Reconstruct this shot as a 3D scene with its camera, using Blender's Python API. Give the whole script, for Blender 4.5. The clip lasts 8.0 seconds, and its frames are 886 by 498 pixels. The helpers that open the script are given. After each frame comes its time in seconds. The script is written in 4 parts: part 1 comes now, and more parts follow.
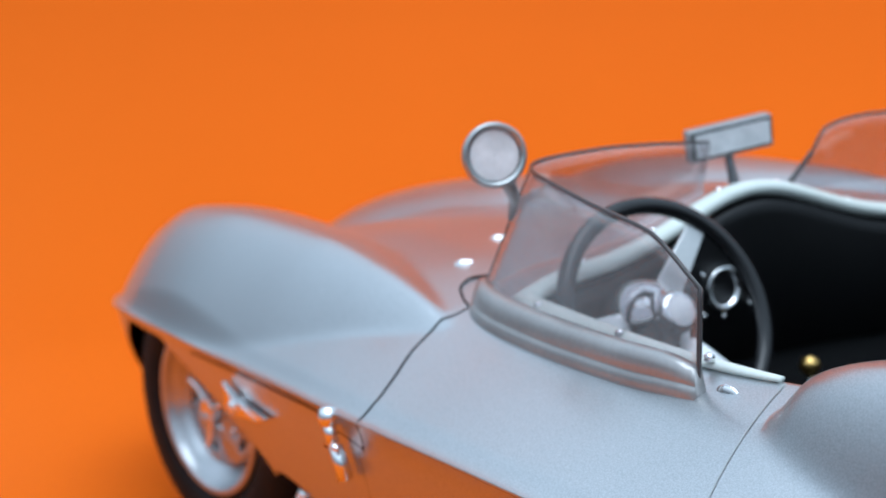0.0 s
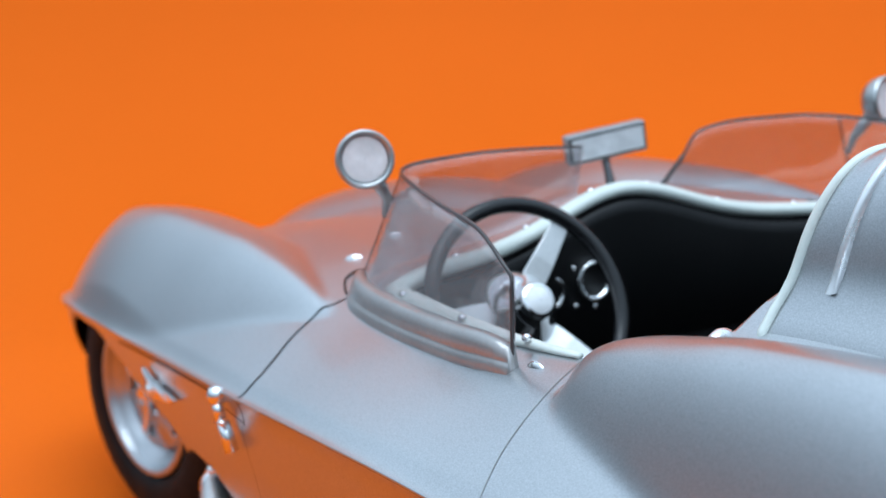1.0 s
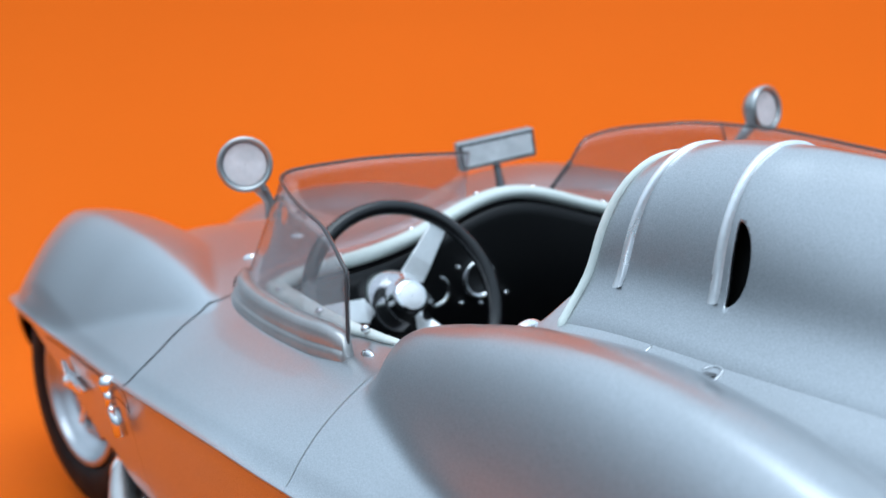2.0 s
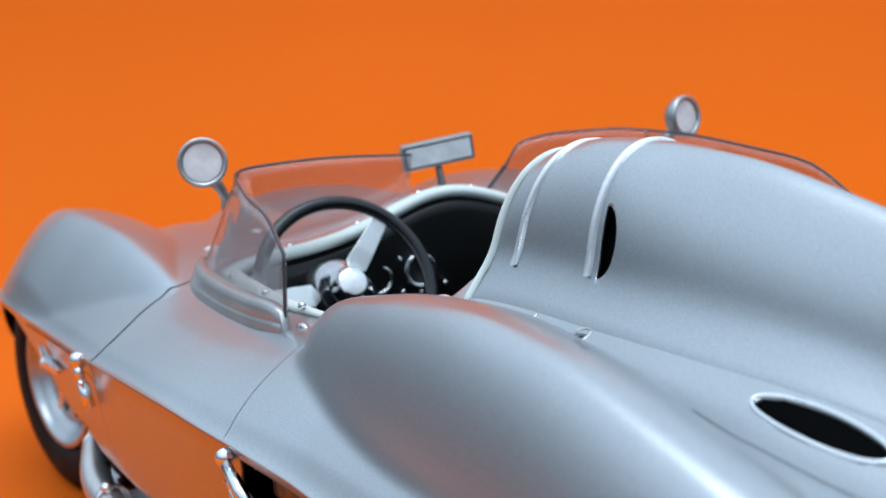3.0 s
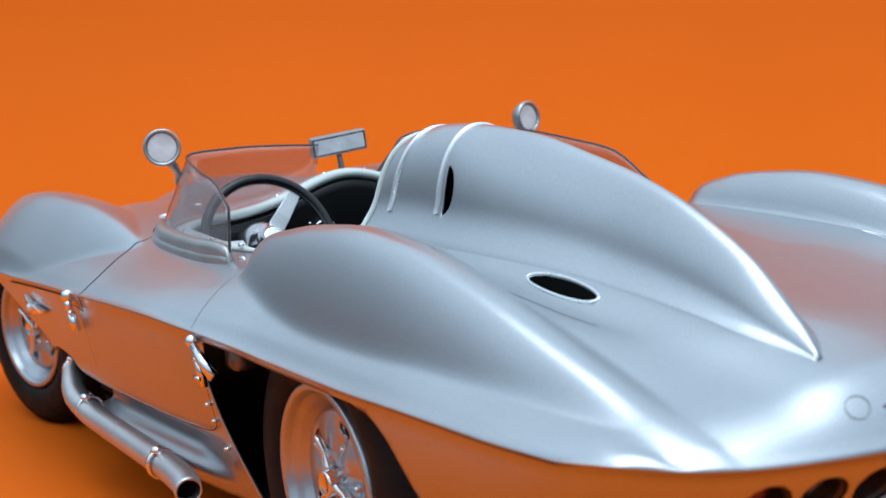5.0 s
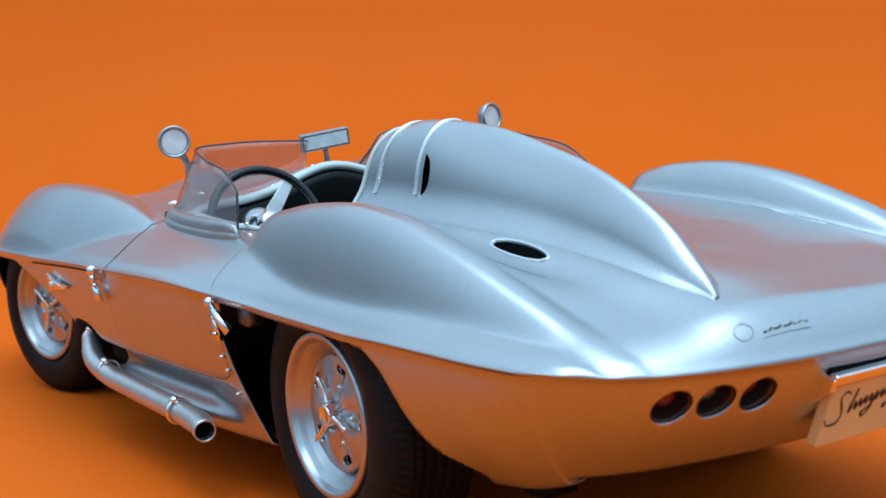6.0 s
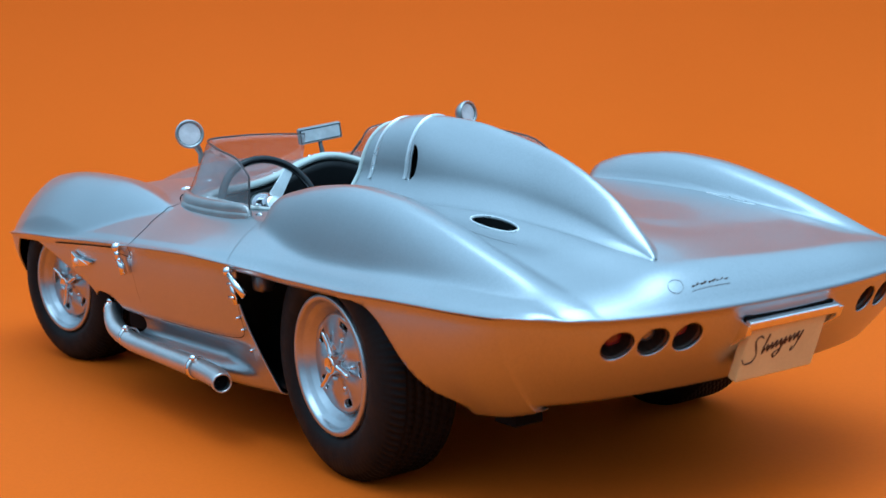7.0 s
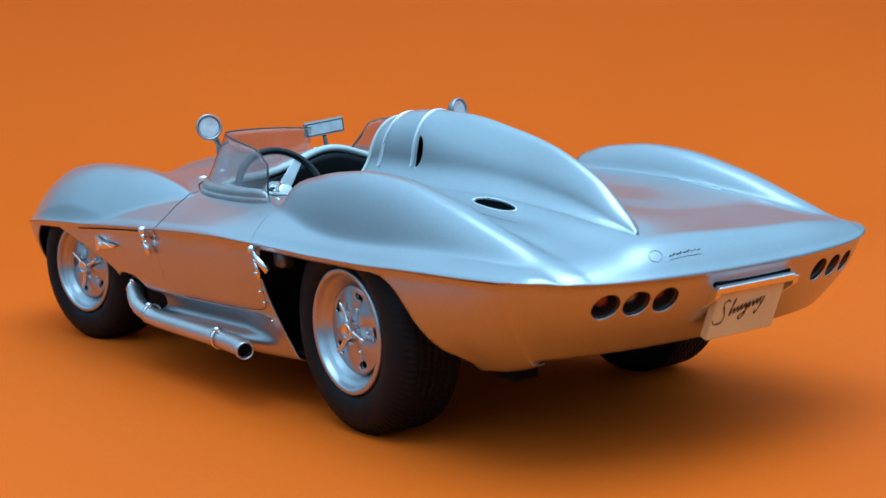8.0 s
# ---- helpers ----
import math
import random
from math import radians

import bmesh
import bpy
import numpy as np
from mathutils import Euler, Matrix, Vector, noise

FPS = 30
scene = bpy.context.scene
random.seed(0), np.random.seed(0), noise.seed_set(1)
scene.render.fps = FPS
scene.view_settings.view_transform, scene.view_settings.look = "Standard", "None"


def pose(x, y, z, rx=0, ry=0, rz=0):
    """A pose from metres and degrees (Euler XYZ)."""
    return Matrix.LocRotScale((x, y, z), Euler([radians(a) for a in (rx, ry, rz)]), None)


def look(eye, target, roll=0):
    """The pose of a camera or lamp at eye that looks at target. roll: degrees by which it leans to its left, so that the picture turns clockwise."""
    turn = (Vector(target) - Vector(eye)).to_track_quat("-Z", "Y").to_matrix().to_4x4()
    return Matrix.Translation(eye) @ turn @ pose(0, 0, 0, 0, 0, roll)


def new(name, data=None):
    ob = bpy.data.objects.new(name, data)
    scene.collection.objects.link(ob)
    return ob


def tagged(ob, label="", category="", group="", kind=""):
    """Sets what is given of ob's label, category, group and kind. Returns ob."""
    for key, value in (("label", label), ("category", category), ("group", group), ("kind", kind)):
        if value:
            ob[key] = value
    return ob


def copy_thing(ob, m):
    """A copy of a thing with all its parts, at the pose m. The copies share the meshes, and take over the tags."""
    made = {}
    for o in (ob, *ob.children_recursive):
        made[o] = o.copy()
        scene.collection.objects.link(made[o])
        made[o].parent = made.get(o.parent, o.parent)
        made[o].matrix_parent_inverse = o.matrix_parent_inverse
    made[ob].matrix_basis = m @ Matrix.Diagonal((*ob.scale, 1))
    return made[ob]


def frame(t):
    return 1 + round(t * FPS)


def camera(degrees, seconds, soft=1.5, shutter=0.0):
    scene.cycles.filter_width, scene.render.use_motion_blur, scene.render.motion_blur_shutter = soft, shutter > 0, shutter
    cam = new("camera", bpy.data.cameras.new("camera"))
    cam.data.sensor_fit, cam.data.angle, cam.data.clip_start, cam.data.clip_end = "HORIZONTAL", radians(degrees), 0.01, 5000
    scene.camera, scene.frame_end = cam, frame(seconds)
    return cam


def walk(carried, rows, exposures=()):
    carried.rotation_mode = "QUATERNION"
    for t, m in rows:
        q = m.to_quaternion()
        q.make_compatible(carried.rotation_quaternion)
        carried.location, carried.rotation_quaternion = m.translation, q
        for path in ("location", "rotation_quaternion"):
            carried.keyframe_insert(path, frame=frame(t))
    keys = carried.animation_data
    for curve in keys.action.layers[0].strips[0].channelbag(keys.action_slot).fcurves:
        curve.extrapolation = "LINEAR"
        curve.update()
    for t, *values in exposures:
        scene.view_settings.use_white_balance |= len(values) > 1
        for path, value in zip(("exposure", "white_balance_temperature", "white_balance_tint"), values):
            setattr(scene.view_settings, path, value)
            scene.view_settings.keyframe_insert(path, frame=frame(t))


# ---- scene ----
cam = camera(37.80, 8.0, soft=1.5)
# the model car: x forward from its rear axle, y to its left, z up; the small lens keeps its focus on it
car = new("model_car")
tagged(car, "silver die-cast model roadster standing on orange paper", "model car")
cam.data.dof.use_dof, cam.data.dof.focus_object, cam.data.dof.aperture_fstop = True, car, 55.0
PATH = [
    (0, -0.03293, 0.09230, 0.06737, 80.453, 3.778, -118.454),
    (0.5, -0.04070, 0.09150, 0.06704, 80.679, 3.870, -118.235),
    (1, -0.05018, 0.08643, 0.06777, 80.611, 3.940, -117.951),
    (1.5, -0.05919, 0.07951, 0.06721, 80.879, 4.043, -117.305),
    (1.7, -0.06240, 0.07719, 0.06748, 80.795, 3.993, -116.897),
    (2.8, -0.07642, 0.07587, 0.06642, 81.569, 3.855, -116.683),
    (3, -0.08228, 0.07733, 0.06629, 81.691, 3.775, -116.922),
    (3.5, -0.09399, 0.08188, 0.06615, 81.783, 3.609, -117.873),
    (4, -0.10646, 0.08768, 0.06537, 82.034, 3.488, -118.928),
    (4.5, -0.11862, 0.09427, 0.06534, 82.123, 3.435, -120.090),
    (4.7, -0.12383, 0.09720, 0.06545, 82.141, 3.423, -120.540),
    (5.8, -0.15245, 0.11514, 0.06502, 82.428, 3.416, -122.413),
    (6, -0.15810, 0.11996, 0.06514, 82.417, 3.328, -122.740),
    (6.5, -0.17144, 0.13072, 0.06570, 82.292, 3.176, -123.407),
    (7, -0.18449, 0.14024, 0.06593, 82.252, 3.065, -124.075),
    (7.5, -0.19450, 0.14939, 0.06531, 82.330, 2.911, -124.894),
    (8, -0.20288, 0.16140, 0.06594, 82.210, 2.902, -125.604),
]
EXPOSURES = [(0, 0.17, 5750, 5), (1.7, 0.19, 5750, 4), (4.5, 0.0, 5900, 6), (6, 0.0, 5150, -4), (8, -0.06, 4550, -12)]
walk(cam, [(t, pose(x, y, z, rx, ry, rz)) for t, x, y, z, rx, ry, rz in PATH], EXPOSURES)

# ---- light ----
world = bpy.data.worlds.new("room_light")
scene.world = world
world.use_nodes = True
wn = world.node_tree
wn.nodes["Background"].inputs[0].default_value = (0.76, 0.88, 1.0, 1)
# a plain room: bright ceiling, dimmer walls
w_dir, w_sep, w_map = wn.nodes.new("ShaderNodeTexCoord"), wn.nodes.new("ShaderNodeSeparateXYZ"), wn.nodes.new("ShaderNodeMapRange")
w_map.inputs["From Min"].default_value, w_map.inputs["From Max"].default_value = 0.0, 0.55
w_map.inputs["To Min"].default_value, w_map.inputs["To Max"].default_value = 0.14, 1.12
wn.links.new(w_dir.outputs["Generated"], w_sep.inputs[0])
wn.links.new(w_sep.outputs["Z"], w_map.inputs["Value"])
wn.links.new(w_map.outputs["Result"], wn.nodes["Background"].inputs[1])


def area_lamp(name, eye, target, size, watts, colour):
    data = bpy.data.lights.new(name, "AREA")
    data.shape, data.size, data.energy, data.color = "SQUARE", size, watts, colour
    ob = new(name, data)
    ob.matrix_world = look(eye, target)
    return ob


area_lamp("softbox", (-0.13, 0.11, 0.85), (0.02, 0.0, 0.0), 0.74, 5.5, (0.94, 0.97, 1.0))

# ---- materials ----
def material(name, colour, metallic=0.0, rough=0.5, grain=0.0, grain_size=0.001, relief=0.0, stain=0.0, stain_size=0.02, coat=0.0, spec=0.5):
    m = bpy.data.materials.new(name)
    m.use_nodes = True
    nt = m.node_tree
    b = nt.nodes["Principled BSDF"]
    b.inputs["Base Color"].default_value = (*colour, 1)
    b.inputs["Metallic"].default_value = metallic
    b.inputs["Roughness"].default_value = rough
    b.inputs["Specular IOR Level"].default_value = spec
    b.inputs["Coat Weight"].default_value = coat
    b.inputs["Coat Roughness"].default_value = 0.06
    tc = nt.nodes.new("ShaderNodeTexCoord")

    def tex(size, detail):
        n = nt.nodes.new("ShaderNodeTexNoise")
        n.inputs["Scale"].default_value = 1.0 / size
        n.inputs["Detail"].default_value = detail
        nt.links.new(tc.outputs["Object"], n.inputs["Vector"])
        return n.outputs["Fac"]

    def ramp(fac, low, high):
        r = nt.nodes.new("ShaderNodeMapRange")
        r.inputs["From Min"].default_value, r.inputs["From Max"].default_value = 0.3, 0.7
        r.inputs["To Min"].default_value, r.inputs["To Max"].default_value = low, high
        nt.links.new(fac, r.inputs["Value"])
        return r.outputs["Result"]

    if grain or stain:
        g = ramp(tex(grain_size, 2), 1 - grain, 1 + grain)
        s = ramp(tex(stain_size, 4), 1 - stain, 1 + stain)
        mul = nt.nodes.new("ShaderNodeMath")
        mul.operation = "MULTIPLY"
        nt.links.new(g, mul.inputs[0])
        nt.links.new(s, mul.inputs[1])
        sc = nt.nodes.new("ShaderNodeVectorMath")
        sc.operation = "SCALE"
        sc.inputs[0].default_value = colour
        nt.links.new(mul.outputs[0], sc.inputs["Scale"])
        nt.links.new(sc.outputs[0], b.inputs["Base Color"])
        nt.links.new(ramp(tex(stain_size * 0.6, 3), rough * (1 - stain), rough * (1 + stain)), b.inputs["Roughness"])
    if relief:
        bump = nt.nodes.new("ShaderNodeBump")
        bump.inputs["Strength"].default_value = relief
        bump.inputs["Distance"].default_value = grain_size * 0.3
        nt.links.new(tex(grain_size, 2), bump.inputs["Height"])
        nt.links.new(bump.outputs[0], b.inputs["Normal"])
    return m


paper = material("orange_paper", (0.70, 0.126, 0.0055), 0.0, 0.55, 0.02, 0.0006, 0.05, 0.03, 0.15, spec=0.03)
silver = material("silver_paint", (0.475, 0.488, 0.505), 1.0, 0.36, 0.13, 0.00012, 0.07, 0.03, 0.02, coat=0.35)
chrome = material("chrome", (0.82, 0.82, 0.83), 1.0, 0.10, 0.03, 0.001, 0.0, 0.05, 0.004)
wheel_metal = material("cast_wheel_metal", (0.47, 0.48, 0.50), 0.90, 0.30, 0.03, 0.0008, 0.02, 0.08, 0.004)
satin = material("satin_metal", (0.42, 0.43, 0.43), 0.9, 0.34, 0.05, 0.0004, 0.05, 0.06, 0.005)
dark_satin = material("dark_satin_metal", (0.17, 0.17, 0.175), 0.9, 0.32, 0.05, 0.0004, 0.05, 0.06, 0.005)
pipe_metal = material("pipe_metal", (0.60, 0.585, 0.575), 0.9, 0.38, 0.05, 0.0004, 0.05, 0.08, 0.006)
rubber = material("tyre_rubber", (0.006, 0.006, 0.006), 0.0, 0.6, 0.15, 0.0005, 0.15, 0.15, 0.006, spec=0.18)
black = material("black_plastic", (0.013, 0.013, 0.014), 0.0, 0.50, 0.1, 0.0004, 0.1, 0.1, 0.01, spec=0.3)
gloss_black = material("gloss_black", (0.008, 0.008, 0.009), 0.0, 0.22)
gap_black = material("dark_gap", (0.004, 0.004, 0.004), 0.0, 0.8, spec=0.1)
cream = material("pale_vinyl", (0.62, 0.66, 0.62), 0.0, 0.42, 0.03, 0.0006, 0.05, 0.04, 0.01)
satin_white = material("pale_spoke_metal", (0.75, 0.76, 0.76), 0.6, 0.35, 0.03, 0.0005, 0.03, 0.05, 0.005)
bright_trim = material("bright_trim", (0.82, 0.83, 0.84), 0.8, 0.28, 0.03, 0.0005, 0.0, 0.04, 0.004)
screen_edge = material("screen_edge", (0.045, 0.043, 0.045), 0.0, 0.3)
brass = material("brass", (0.55, 0.36, 0.12), 1.0, 0.3)
mirror_glass = material("mirror_glass", (0.80, 0.80, 0.81), 0.15, 0.40, 0.04, 0.0008, 0.05, 0.12, 0.002)
red_lens = material("red_lens", (0.15, 0.012, 0.008), 0.0, 0.15, coat=0.2)
clear_lens = material("clear_lens", (0.20, 0.18, 0.17), 0.6, 0.10, coat=0.5)
lamp_bowl = material("lamp_bowl", (0.06, 0.035, 0.025), 0.5, 0.35)
plate_face = material("plate_face", (0.68, 0.55, 0.25), 0.0, 0.45, 0.03, 0.0005, 0.0, 0.06, 0.006)
ink = material("dark_ink", (0.050, 0.018, 0.008), 0.0, 0.5)
table_grey = material("table_laminate", (0.22, 0.22, 0.225), 0.0, 0.5, 0.03, 0.002, 0.05, 0.05, 0.1)
foot_grey = material("foot_grey", (0.36, 0.35, 0.345), 0.7, 0.36, 0.04, 0.0005, 0.04, 0.10, 0.006, coat=0.4)
glass = bpy.data.materials.new("smoked_clear_plastic")
glass.use_nodes = True
gnt = glass.node_tree
gnt.nodes.remove(gnt.nodes["Principled BSDF"])
clear, gloss = gnt.nodes.new("ShaderNodeBsdfTransparent"), gnt.nodes.new("ShaderNodeBsdfGlossy")
clear.inputs["Color"].default_value = (0.85, 0.83, 0.84, 1)
gloss.inputs["Color"].default_value, gloss.inputs["Roughness"].default_value = (0.95, 0.95, 0.95, 1), 0.03
facing, blend = gnt.nodes.new("ShaderNodeLayerWeight"), gnt.nodes.new("ShaderNodeMixShader")
steep, scaled = gnt.nodes.new("ShaderNodeMath"), gnt.nodes.new("ShaderNodeMath")
steep.operation, steep.inputs[1].default_value = "POWER", 3.0
scaled.operation, scaled.inputs[1].default_value, scaled.inputs[2].default_value = "MULTIPLY_ADD", 0.6, 0.06
gnt.links.new(facing.outputs["Facing"], steep.inputs[0])
gnt.links.new(steep.outputs[0], scaled.inputs[0])
gnt.links.new(scaled.outputs[0], blend.inputs[0])
gnt.links.new(clear.outputs[0], blend.inputs[1])
gnt.links.new(gloss.outputs[0], blend.inputs[2])
ripple, swell = gnt.nodes.new("ShaderNodeTexNoise"), gnt.nodes.new("ShaderNodeBump")
ripple.inputs["Scale"].default_value, ripple.inputs["Detail"].default_value = 110.0, 1.0
swell.inputs["Strength"].default_value, swell.inputs["Distance"].default_value = 0.5, 0.0012
glass_place = gnt.nodes.new("ShaderNodeTexCoord")
gnt.links.new(glass_place.outputs["Object"], ripple.inputs["Vector"])
gnt.links.new(ripple.outputs["Fac"], swell.inputs["Height"])
gnt.links.new(swell.outputs[0], gloss.inputs["Normal"])
scuff, haze = gnt.nodes.new("ShaderNodeBsdfDiffuse"), gnt.nodes.new("ShaderNodeMixShader")
scuff.inputs["Color"].default_value, haze.inputs[0].default_value = (0.75, 0.72, 0.72, 1), 0.055
gnt.links.new(blend.outputs[0], haze.inputs[1])
gnt.links.new(scuff.outputs[0], haze.inputs[2])
gnt.links.new(haze.outputs[0], gnt.nodes["Material Output"].inputs["Surface"])

# ---- building helpers (model sizes in millimetres, one thousandth when meshed) ----
MM = 0.001


def curve(points):
    """A smooth curve through (x, value) pairs, for numbers and arrays."""
    xs = np.array([p[0] for p in points], float)
    ys = np.array([p[1] for p in points], float)
    d = np.diff(ys) / np.diff(xs)
    m = np.zeros(len(xs))
    m[0], m[-1] = d[0], d[-1]
    for i in range(1, len(xs) - 1):
        m[i] = 0.0 if d[i - 1] * d[i] <= 0 else 2 * d[i - 1] * d[i] / (d[i - 1] + d[i])

    def value(x):
        x = np.clip(np.asarray(x, float), xs[0], xs[-1])
        i = np.clip(np.searchsorted(xs, x) - 1, 0, len(xs) - 2)
        h = xs[i + 1] - xs[i]
        t = (x - xs[i]) / h
        return (2 * t**3 - 3 * t**2 + 1) * ys[i] + (t**3 - 2 * t**2 + t) * h * m[i] + (3 * t**2 - 2 * t**3) * ys[i + 1] + (t**3 - t**2) * h * m[i + 1]

    return value


def smax(a, b, k):
    h = np.clip(0.5 + 0.5 * (a - b) / k, 0, 1)
    return b * (1 - h) + a * h + k * h * (1 - h)


def grid_faces(nu, nv, closed=False):
    faces = []
    for i in range(nu - 1):
        for j in range(nv if closed else nv - 1):
            k = (j + 1) % nv
            faces.append((i * nv + j, i * nv + k, (i + 1) * nv + k, (i + 1) * nv + j))
    return faces


def clip(verts, faces, g):
    """Cuts away the side of a mesh on which g(x, y, z) is below 0, with a clean edge."""
    verts = [tuple(v) for v in verts]
    arr = np.array(verts)
    val = g(arr[:, 0], arr[:, 1], arr[:, 2])
    cuts, out = {}, []
    for f in faces:
        if all(val[i] >= 0 for i in f):
            out.append(tuple(f))
            continue
        if all(val[i] < 0 for i in f):
            continue
        poly = []
        for a, b in zip(f, (*f[1:], f[0])):
            if val[a] >= 0:
                poly.append(a)
            if (val[a] >= 0) != (val[b] >= 0):
                key = (min(a, b), max(a, b))
                if key not in cuts:
                    t = val[key[0]] / (val[key[0]] - val[key[1]])
                    cuts[key] = len(verts)
                    verts.append(tuple(arr[key[0]] + t * (arr[key[1]] - arr[key[0]])))
                poly.append(cuts[key])
        if len(poly) > 2:
            out.append(tuple(poly))
    return verts, out


def mesh_part(name, verts, faces, mat, parent=None, label="", smooth=True, thick=0.0, bevel=0.0, inside=None):
    """One mesh object from millimetre vertices."""
    me = bpy.data.meshes.new(name)
    me.from_pydata([(v[0] * MM, v[1] * MM, v[2] * MM) for v in verts], [], [tuple(int(i) for i in f) for f in faces])
    bm = bmesh.new()
    bm.from_mesh(me)
    loose = [v for v in bm.verts if not v.link_faces]
    if loose:
        bmesh.ops.delete(bm, geom=loose, context="VERTS")
    bmesh.ops.recalc_face_normals(bm, faces=bm.faces)
    bm.to_mesh(me)
    bm.free()
    if smooth:
        me.polygons.foreach_set("use_smooth", [True] * len(me.polygons))
    me.materials.append(mat)
    ob = new(name, me)
    ob.parent = parent
    if thick:
        s = ob.modifiers.new("thickness", "SOLIDIFY")
        s.thickness, s.offset = thick * MM, -1.0
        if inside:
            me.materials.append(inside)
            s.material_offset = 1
    if bevel:
        b = ob.modifiers.new("edge", "BEVEL")
        b.width, b.segments, b.limit_method = bevel * MM, 2, "ANGLE"
    if label:
        ob["label"] = label
    return ob


def tube(points, radius, sides=10, closed=False, squash=1.0):
    """Vertices and faces of a round bar along a line of points; radius a number or one per point."""
    pts = [Vector(p) for p in points]
    n = len(pts)
    verts, up = [], Vector((0, 0, 1))
    for i, p in enumerate(pts):
        a = pts[i - 1] if (i or closed) else p
        b = pts[(i + 1) % n] if (i < n - 1 or closed) else p
        d = (b - a).normalized()
        side = d.cross(up)
        if side.length < 1e-4:
            side = d.cross(Vector((0, 1, 0)))
        side.normalize()
        top = side.cross(d).normalized()
        r = radius[i] if isinstance(radius, (list, tuple)) else radius
        for k in range(sides):
            w = 2 * math.pi * k / sides
            verts.append(tuple(p + side * (math.cos(w) * r) + top * (math.sin(w) * r * squash)))
    faces = []
    for i in range(n if closed else n - 1):
        j = (i + 1) % n
        for k in range(sides):
            l = (k + 1) % sides
            faces.append((i * sides + k, i * sides + l, j * sides + l, j * sides + k))
    if not closed:
        faces.append(tuple(range(sides)))
        faces.append(tuple((n - 1) * sides + k for k in range(sides)))
    return verts, faces


def lathe(profile, sides=48, axis="y", centre=(0, 0, 0), capped=False):
    """Turns (along, radius) pairs round an axis through centre."""
    verts = []
    for a, r in profile:
        for k in range(sides):
            w = 2 * math.pi * k / sides
            c, s = r * math.cos(w), r * math.sin(w)
            v = {"x": (a, c, s), "y": (c, a, s), "z": (c, s, a)}[axis]
            verts.append((v[0] + centre[0], v[1] + centre[1], v[2] + centre[2]))
    faces = grid_faces(len(profile), sides, True)
    if capped:
        faces.append(tuple(range(sides)))
        faces.append(tuple((len(profile) - 1) * sides + k for k in range(sides)))
    return verts, faces


def box(x0, x1, y0, y1, z0, z1):
    v = [(x, y, z) for x in (x0, x1) for y in (y0, y1) for z in (z0, z1)]
    return v, [(0, 1, 3, 2), (4, 6, 7, 5), (0, 4, 5, 1), (2, 3, 7, 6), (0, 2, 6, 4), (1, 5, 7, 3)]


def join(*pieces):
    verts, faces = [], []
    for v, f in pieces:
        n = len(verts)
        verts += list(v)
        faces += [tuple(i + n for i in face) for face in f]
    return verts, faces


def moved(vf, m):
    """Vertices and faces moved by a matrix in millimetres."""
    return [tuple(m @ Vector(v)) for v in vf[0]], vf[1]


# ---- the paper sweep on which the model stands ----
def paper_sweep():
    n = Vector((0.86, -0.51, 0)).normalized()
    t = Vector((-n.y, n.x, 0))
    line = [(-245, 0), (-100, 0), (0, 0), (200, 0)]
    start, radius = 240, 175
    for k in range(0, 25):
        a = math.radians(86 * k / 24)
        line.append((start + radius * math.sin(a), radius * (1 - math.cos(a))))
    end = line[-1]
    line.append((end[0] + 12, end[1] + 110))
    verts = []
    for s, z in line:
        for q in range(-10, 11):
            p = n * s + t * (q * 28)
            verts.append((p.x, p.y, z - 0.6))
    return verts, grid_faces(len(line), 21)


v, f = paper_sweep()
tagged(mesh_part("backdrop", v, f, paper, thick=0.3), "orange paper sweep curving up behind the model car", "backdrop", kind="structure")

v, f = moved(box(-420, 700, -620, 620, -26, -1.4), pose(0, 0, 0, 0, 0, -30.7))
tagged(mesh_part("table_top", v, f, table_grey, smooth=False, bevel=3.0), "plain grey table top under the paper sweep", "table top", kind="structure")

# ---- the model car: x forward from the rear axle, y to its left, z up ----
half_width = curve([(-66, 39.5), (-57, 41.2), (-50, 43.0), (-38, 44.4), (-20, 44.8), (0, 44.9), (12, 45.3), (22, 46.6), (32, 48.0), (45, 49.2), (71, 50.2), (100, 50.0), (130, 49.8), (150, 49.0), (165, 45.8), (180, 39.5), (192, 32)])
edge_z = curve([(-66, 32.2), (-57, 33.2), (-50, 33.9), (-38, 33.9), (-26, 33.8), (-12, 33.5), (4, 33.6), (14, 34.0), (24, 34.7), (42, 35.5), (72, 34.9), (107, 33.4), (147, 31.8), (187, 27.5)])
shoulder = curve([(-66, 36.0), (-55, 36.8), (-45, 38.3), (-28, 40.5), (-18, 41.8), (0, 43.0), (20, 43.6), (40, 42.9), (60, 43.2), (72, 44.0), (85, 44.6), (100, 44.6), (120, 43.2), (137, 40), (150, 37), (165, 33.2), (180, 29.2), (190, 27.1)])
crown = curve([(-66, 0.9), (-50, 1.2), (-30, 0.8), (30, 0.9), (55, 2.2), (68, 4.9), (76, 4.6), (90, 1.5), (105, 0.3), (190, 0.1)])
band = curve([(-66, 26), (-50, 25), (-36, 19), (-20, 17), (10, 17), (24, 19), (34, 21), (45, 22), (80, 24), (150, 28), (190, 28)])
rear_crest = curve([(-70, 27), (-57, 33.5), (-51.8, 35.6), (-48, 37.1), (-41.4, 39.6), (-27.5, 44.2), (-12, 47.7), (-1, 48.6), (9, 48.1), (17, 47.0), (22, 46.1), (25.4, 44.9), (27.8, 42.8), (29.5, 39.4), (30.7, 34.5), (31.8, 27), (34, 10)])
